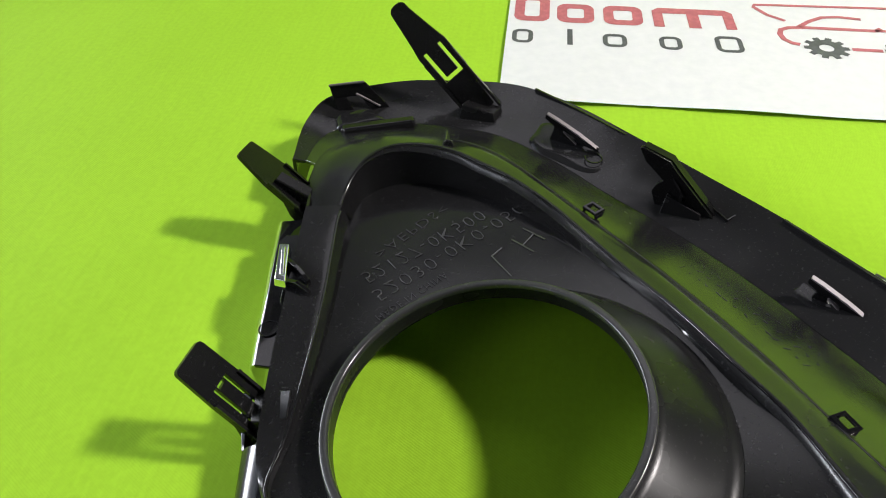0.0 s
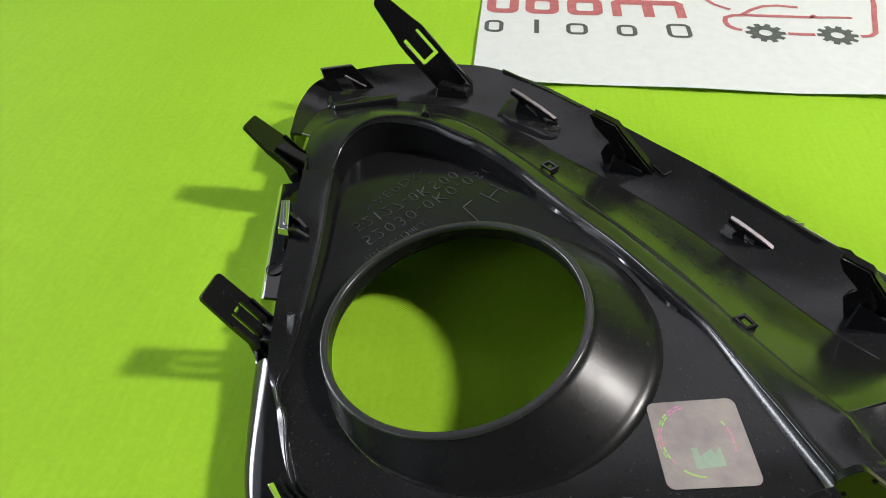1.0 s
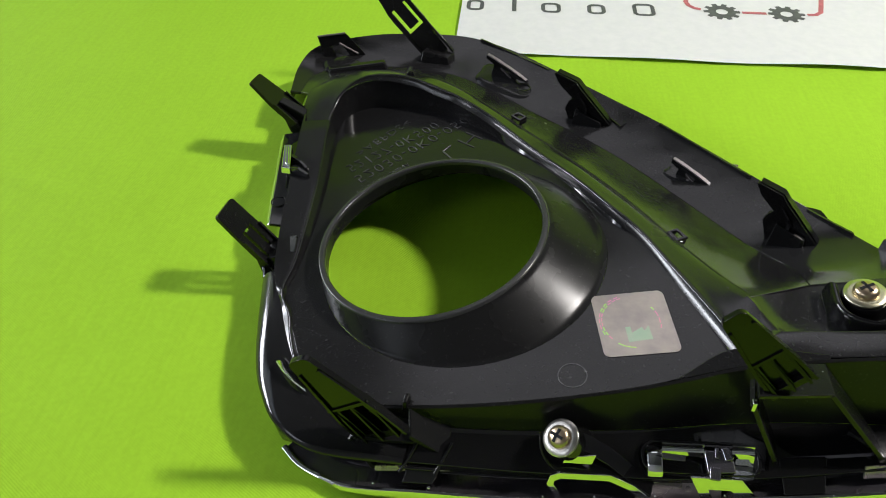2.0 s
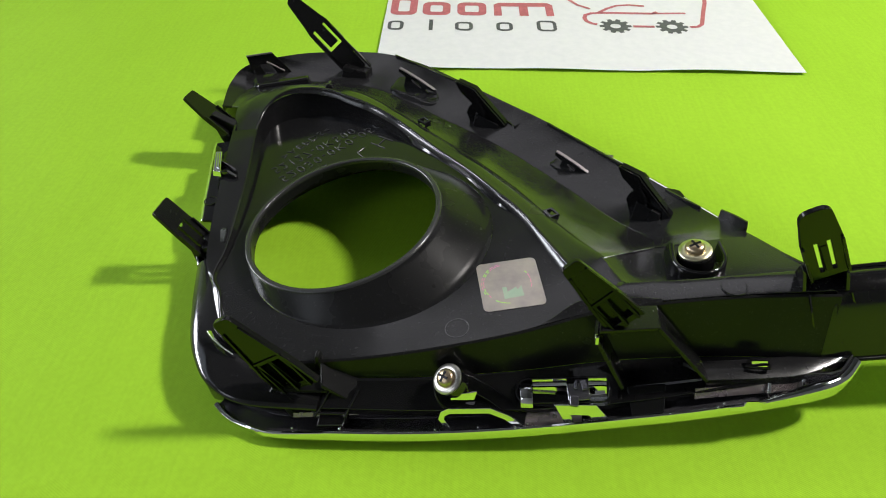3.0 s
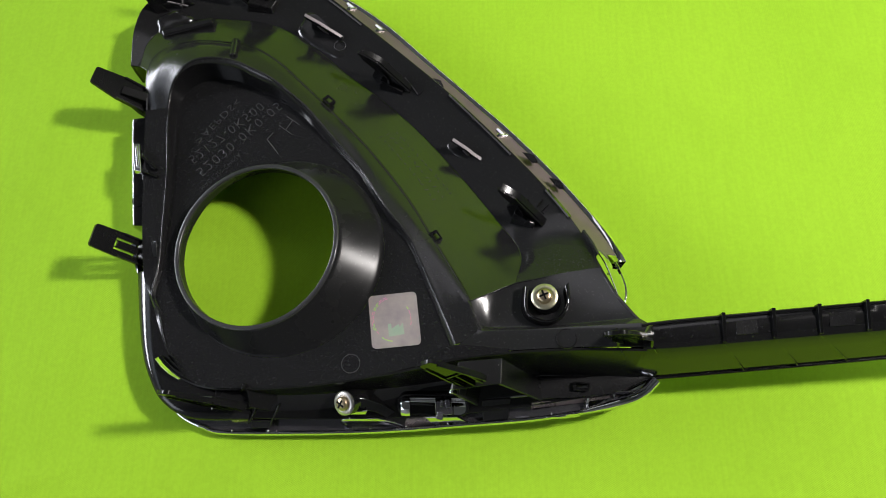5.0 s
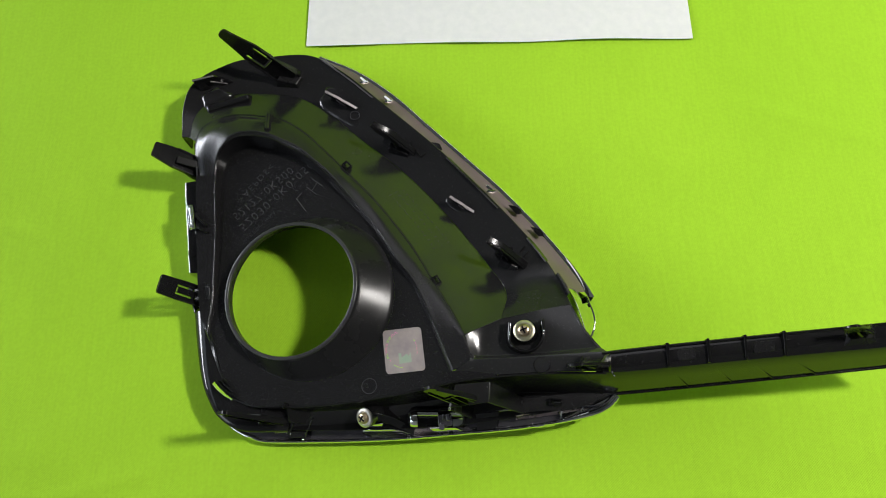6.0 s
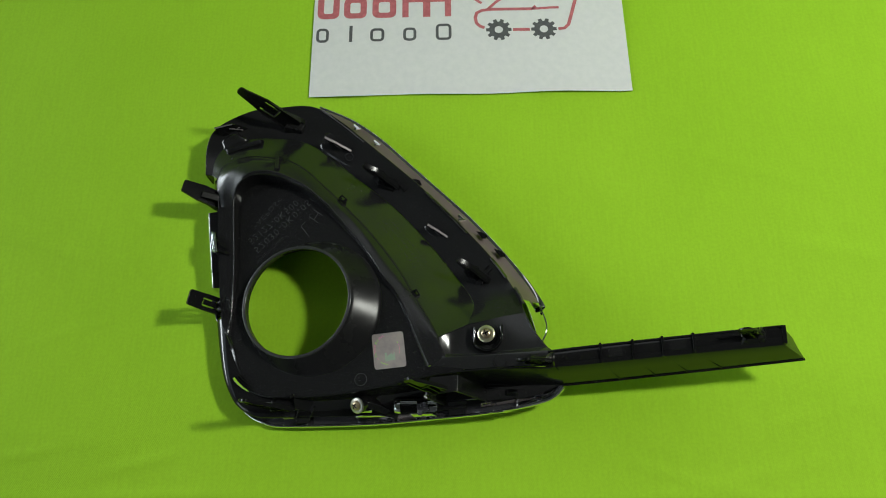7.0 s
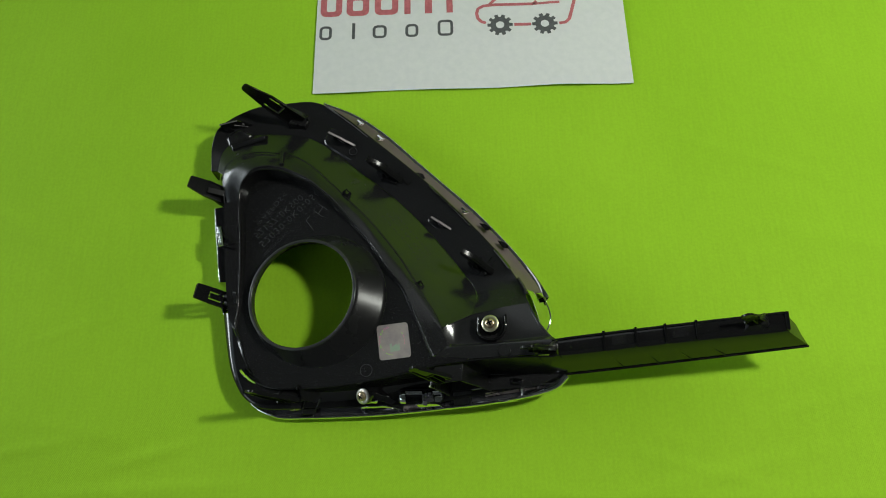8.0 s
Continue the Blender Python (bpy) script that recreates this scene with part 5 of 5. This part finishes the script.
box(bm, m @ pose(7.6, 1.6, 2.6, -10, 0, 10), 2.6, 4.4, 1.6)
box(bm, m @ pose(4.6, 1.8, 2.7, 0, 8, -6), 1.4, 3.6, 1.4)
part("window_bar", bm, PLATED, window, "dark plated catch across the window", 30, bevel=0.5)
# plated body between the bracket and the loop
bm = bmesh.new()
rows = [stations([(171 + 26 * u, y + 1.4 * u, z + 1.6 * u) for u in (0, 0.08, 0.5, 0.92, 1)], 4) for y, z in ((6.6, 5.8), (7.2, 8.2), (9.2, 10.2), (12.0, 11.2), (14.4, 10.6))]
grid(bm, rows)
part("plated_body", bm, STRIP, window, "mauve grey plated body under the window", 50, solid=0.8)
# small chrome balls added along the lip to make its sparkles
LIP = [(61, 11, 2.2), (71, 6.3, 2), (84, 3.2, 2), (128, 3, 2), (167, 4, 4.5), (206, 6.6, 8), (244, 9.5, 12.5), (282, 15.5, 15.5), (295.5, 20.5, 16)]
rng = random.Random(5)
for x in (88, 106, 142, 158, 172, 174, 176.5, 197.5, 229, 246.5, 249, 268):
    y = float(np.interp(x, [q[0] for q in LIP], [q[1] for q in LIP]))
    z = float(np.interp(x, [q[0] for q in LIP], [q[2] for q in LIP]))
    bm = bmesh.new()
    bmesh.ops.create_icosphere(bm, subdivisions=2, radius=rng.uniform(0.35, 0.65), matrix=pose(x, y + rng.uniform(0.6, 2.4), z + 4.5 + rng.uniform(-0.2, 0.5)))
    part("glint_nub", bm, CHROME, window, "", 80)
block(BEZEL, [(216, 8.5, 10), (228, 9.5, 11), (229, 18, 13), (215, 17, 12)], [(215, 9, 13), (227, 10, 14.5), (229, 20, 19), (214, 19, 18)], GLOSS, "cross_tab", 0.5, "black tab across the chrome lip")
block(BEZEL, [(97, 6, 5), (107, 6, 5), (112, 17, 9), (100, 17, 9)], [(97, 6, 7), (107, 6, 7.5), (112, 16, 14), (100, 16, 14)], GLOSS, "cross_tab", 0.5, "black tab across the chrome lip")
bm = bmesh.new()
rod(bm, [(96, 8.5, 9.2), (99, 12, 12.5), (101.5, 16.5, 15.4)], 0.7, 8)
rod(bm, [(107.5, 8.5, 9.6), (110, 12, 12.8), (112.5, 16.5, 15.6)], 0.7, 8)
rod(bm, [(97, 9.5, 10.2), (107.8, 9.4, 10.4)], 0.6, 8)
part("tab_rail", bm, SEMI, BEZEL, "thin rails on the tab across the lip", 50)


# ---- marks, sticker and writing on the panel ----
def on_panel(x, y, lift=0.0):
    return Vector((x, y, pan_z(x) + lift))


def ring_mark(parent, at, axis, r, mat):
    """A thin raised circle left by the mould."""
    m = up_frame(at, axis)
    bm = bmesh.new()
    rows = [[tuple(m @ Vector((q * math.cos(2 * math.pi * k / 40), q * math.sin(2 * math.pi * k / 40), z))) for k in range(40)] for q, z in ((r + 0.3, -0.2), (r + 0.15, 0.18), (r - 0.15, 0.18), (r - 0.3, -0.2))]
    grid(bm, rows, True)
    part("round_mark", bm, mat, parent, "", 50)


def panel_normal(x):
    return Vector((-(0.07 + 0.00054 * x), 0, 1)).normalized()


# the panel's ring takes the paler plastic too, as a painted glint
ring_mark(PANEL, on_panel(149.6, 34.6), panel_normal(149.6), 4.6, GLINT_LETTER)
ring_mark(BEZEL, (133, 227, 21.0), (0, 0, 1), 3.4, GLOSS)
ring_mark(BEZEL, (253, 43.5, 48), (-0.08, 0, 1), 4.6, SATIN)
ring_mark(BEZEL, (43.2, 53.5, 14.3), (-0.1, 0, 1), 3.4, GLOSS)
ring_mark(BEZEL, (26.5, 127, 18.3), (-0.05, 0, 1), 3.2, GLOSS)


def sticker():
    u, v = Vector((24.2, 1.6, 0)), Vector((3.1, -27.0, 0))
    o = Vector((157.0, 68.3, 0))

    def lay(a, b, lift):
        q = o + u * a + v * b
        return on_panel(q.x, q.y, lift)

    loop = [(x, y) for x, y in rounded(0, 0, 1, 1, 0.09, 5)]
    bm = bmesh.new()
    rows = []
    for s, lift in ((1.0, 0.02), (1.0, 0.25), (0.66, 0.25), (0.33, 0.25), (0.02, 0.25)):
        rows.append([tuple(lay(0.5 + (a - 0.5) * s, 0.5 + (b - 0.5) * s, lift)) for a, b in loop])
    made = grid(bm, rows, True)
    bm.faces.new(made[-1])
    bmesh.ops.recalc_face_normals(bm, faces=bm.faces)
    ob = part("hologram_sticker", bm, HOLO, BEZEL, "square silver hologram sticker with rounded corners", 60)
    arcs = [(100 + 11 * i, 108.5 + 11 * i, 0.40) for i in range(11)] + [(104 + 13 * i, 113 + 13 * i, 0.43) for i in range(8)] + [(232, 265, 0.41), (-22, -12, 0.38), (-9, 4, 0.37), (7, 22, 0.37), (25, 34, 0.37)]
    for k, (a0, a1, r) in enumerate(arcs):
        t = np.linspace(radians(a0), radians(a1), 6)
        bm = bmesh.new()
        grid(bm, [[tuple(lay(0.47 + q * math.cos(s), 0.48 - q * math.sin(s), 0.32)) for s in t] for q in (r + 0.009, r - 0.009)])
        part("foil_arc", bm, HOLO_PINK if k % 5 < 3 else HOLO_LINE, ob, "shimmering arc", 60)
    bm = bmesh.new()
    bm.faces.new([bm.verts.new(lay(a, b, 0.33)) for a, b in ((0.36, 0.56), (0.43, 0.56), (0.43, 0.66), (0.58, 0.58), (0.60, 0.64), (0.67, 0.56), (0.68, 0.78), (0.36, 0.80))])
    part("foil_arrow", bm, HOLO_DEEP, ob, "green shimmering arrow", 60)


sticker()


def moulded(text, start, end, size, lift=0.2, flip=True):
    """Raised letters along a line on the panel, turned over as they stand in the mould."""
    data = bpy.data.curves.new("letters", "FONT")
    data.body, data.size, data.extrude, data.resolution_u = text, 1.0, 0.012, 2
    data.offset = -0.033
    data.bevel_depth, data.bevel_resolution = 0.009, 1
    data.space_character = 1.15
    tmp = new("letters", data)
    bpy.context.view_layer.update()
    deps = bpy.context.evaluated_depsgraph_get()
    mesh = bpy.data.meshes.new_from_object(tmp.evaluated_get(deps))
    bpy.data.objects.remove(tmp)
    bm = bmesh.new()
    bm.from_mesh(mesh)
    xs = [v.co.x for v in bm.verts]
    x0, x1 = min(xs), max(xs)
    a, b = Vector((*start, 0)), Vector((*end, 0))
    d = (b - a).normalized()
    side = Vector((-d.y, d.x, 0)) * (-1 if flip else 1)
    for v in bm.verts:
        q = a + d * ((v.co.x - x0) / (x1 - x0) * (b - a).length) + side * v.co.y * size
        v.co = on_panel(q.x, q.y, lift + v.co.z * 9)
    bm.normal_update()
    if sum(f.normal.z * f.calc_area() for f in bm.faces) < 0:
        bmesh.ops.reverse_faces(bm, faces=bm.faces)
    part("moulded_writing", bm, GLINT_LETTER, PANEL, "raised writing in the black plastic, painted paler for its glints", 30)


def written(text, start, end, size):
    """A line given by its middle: the letters stand half their height to either side."""
    d = (Vector(end) - Vector(start)).normalized()
    shift = Vector((-d.y, d.x)) * size * 0.35
    moulded(text, tuple(Vector(start) + shift), tuple(Vector(end) + shift), size)


written("MADE IN CHINA", (61.3, 133.3), (81.3, 153.3), 4.4)
written("52030-0K0-050", (58.9, 142.6), (105.5, 187.6), 9.0)
written("52127-0K500", (53.3, 150.8), (91.2, 184.2), 9.0)


def stroke_on_panel(p, q):
    a, b = on_panel(*p, 0.15), on_panel(*q, 0.15)
    bm = bmesh.new()
    ribbon(bm, [a, b], (0, 0, 1), 0.5, 0.45)
    part("moulded_stroke", bm, GLINT_LETTER, PANEL, "", 30)


for p, q in (((99.2, 166), (96, 162)), ((96, 162), (103.2, 152.4)), ((102.3, 170.3), (110.3, 163.9)), ((105.9, 176.1), (113.9, 170)), ((106.3, 167.1), (109.9, 173))):
    stroke_on_panel(p, q)
written(">AEPDS<", (55.5, 162.8), (76.7, 188.4), 6.5)

# raised marks on the wing's slope, too worn to read
up_line, low_line = stations(ROUT, 10), stations(FOLD, 10)
rng = random.Random(11)
for row in range(3):
    for i in range(14):
        k = 88 + i * 1.1 + rng.uniform(-0.2, 0.2)
        j = int(k)
        q = up_line[j] + (low_line[j] - up_line[j]) * (0.34 + 0.14 * row) + (up_line[j + 1] - up_line[j]) * (k - j)
        q[2] += 0.08
        along = Vector(up_line[j + 1] - up_line[j]).normalized()
        fall = Vector(low_line[j] - up_line[j]).normalized()
        turn = rng.uniform(0, 3.1)
        d = (along * math.cos(turn) + fall * math.sin(turn)) * rng.uniform(0.6, 1.3)
        bend = fall * rng.uniform(-0.5, 0.5)
        bm = bmesh.new()
        ribbon(bm, [Vector(q) - d, Vector(q) + bend, Vector(q) + d], along.cross(fall), 0.2, 0.35)
        part("moulded_bar", bm, GLINT_LETTER, BEZEL, "", 30)


# ---- the sheet of paper ----
def flat(name, mat, parent, outline, holes=(), lift=1.15, label=""):
    bm = bmesh.new()
    plate(bm, Matrix.Translation((0, 0, lift)), outline, list(holes), 0.05)
    return part(name, bm, mat, parent, label, 30)


def sheet():
    ob = thing("paper_sheet", (238, 405, 0), "white printed paper sheet lying on green cloth", "paper")
    bm = bmesh.new()
    rows = []
    for y in np.linspace(300, 510, 22):
        row = []
        for x in np.linspace(90, 387, 32):
            edge = math.exp(-((y - 300) / 14) ** 2)
            row.append((x, y + 0.6 * math.sin(x * 0.045) * edge, 1.0 + 0.5 * edge * (1 + math.sin(x * 0.06 + 1.0))))
        rows.append(row)
    grid(bm, rows)
    part("paper", bm, PAPER, ob, "", 60, solid=0.12)

    def hollow(x0, y0, x1, y1, r, t, mat, name):
        flat(name, mat, ob, rounded(x0, y0, x1, y1, r), [rounded(x0 + t, y0 + t, x1 - t, y1 - t, max(0.5, r - t))])

    # red blocks, dark blocks and the outline drawing stand for the printed mark
    for x0, x1, y1 in ((93.5, 114.5, 420), (119, 141, 411), (146.5, 169.5, 411), (175.5, 222.5, 411)):
        y0 = 386.5
        if x1 - x0 > 30:
            third = (x1 - x0) / 3
            comb = [(x0, y0), (x0 + 6, y0), (x0 + 6, y1 - 7), (x0 + 20, y1 - 7), (x0 + 20, y0), (x0 + 27, y0), (x0 + 27, y1 - 7), (x0 + 41, y1 - 7), (x0 + 41, y0), (x1, y0), (x1, y1 - 4), (x1 - 4, y1), (x0 + 4, y1), (x0, y1 - 4)]
            flat("red_block", RED_INK, ob, comb)
        else:
            t = 6.0
            flat("red_block", RED_INK, ob, rounded(x0, y0, x1, y1, 6), [rounded(x0 + t, y0 + t, x1 - t, y1 - t, 2)])
    for x0, x1, y1 in ((93.5, 105.5, 375.5), (125, 128, 378), (145, 158.5, 374.5), (176.5, 189, 374.5), (207.5, 222.5, 378)):
        y0 = 359.5
        if x1 - x0 < 6:
            flat("dark_block", DARK_INK, ob, [(x0, y0), (x1, y0), (x1, y1), (x0, y1)])
        else:
            hollow(x0, y0, x1, y1, 4.5, 2.7, DARK_INK, "dark_block")
    for gx, gy in ((267.5, 369.8), (310.3, 369.5)):
        teeth = []
        for k in range(10):
            a = 36 * k
            for da, r in ((-12, 9.2), (-8, 12.2), (8, 12.2), (12, 9.2)):
                teeth.append((gx + r * math.cos(radians(a + da)), gy + r * math.sin(radians(a + da))))
        flat("gear_mark", DARK_INK, ob, teeth, [[(gx + 4 * math.cos(radians(-t)), gy + 4 * math.sin(radians(-t))) for t in range(0, 360, 24)]])

    def stroke(points, wide):
        bm = bmesh.new()
        ribbon(bm, [(x, y, 1.2) for x, y in points], (0, 0, 1), 0.1, wide)
        part("red_line", bm, RED_INK, ob, "", 30)

    stroke([(254, 372.5), (250, 374), (246.5, 378), (245.5, 384), (247, 389.5), (252, 392.5), (262, 393.5), (300, 393), (304, 396)], 3.2)
    stroke([(281, 369.5), (297, 369.3)], 3.2)
    stroke([(324, 369.2), (330, 370), (334, 374), (337, 384), (341, 398), (346, 414), (348, 424)], 3.2)
    stroke([(258, 394), (266, 402), (274, 407.5), (284, 409), (296, 407)], 2.8)
    stroke([(252, 401), (243, 408), (237, 418), (238, 421), (250, 421.5), (348, 424)], 2.6)
    stroke([(300, 393), (318, 394), (326, 394)], 2.6)


sheet()
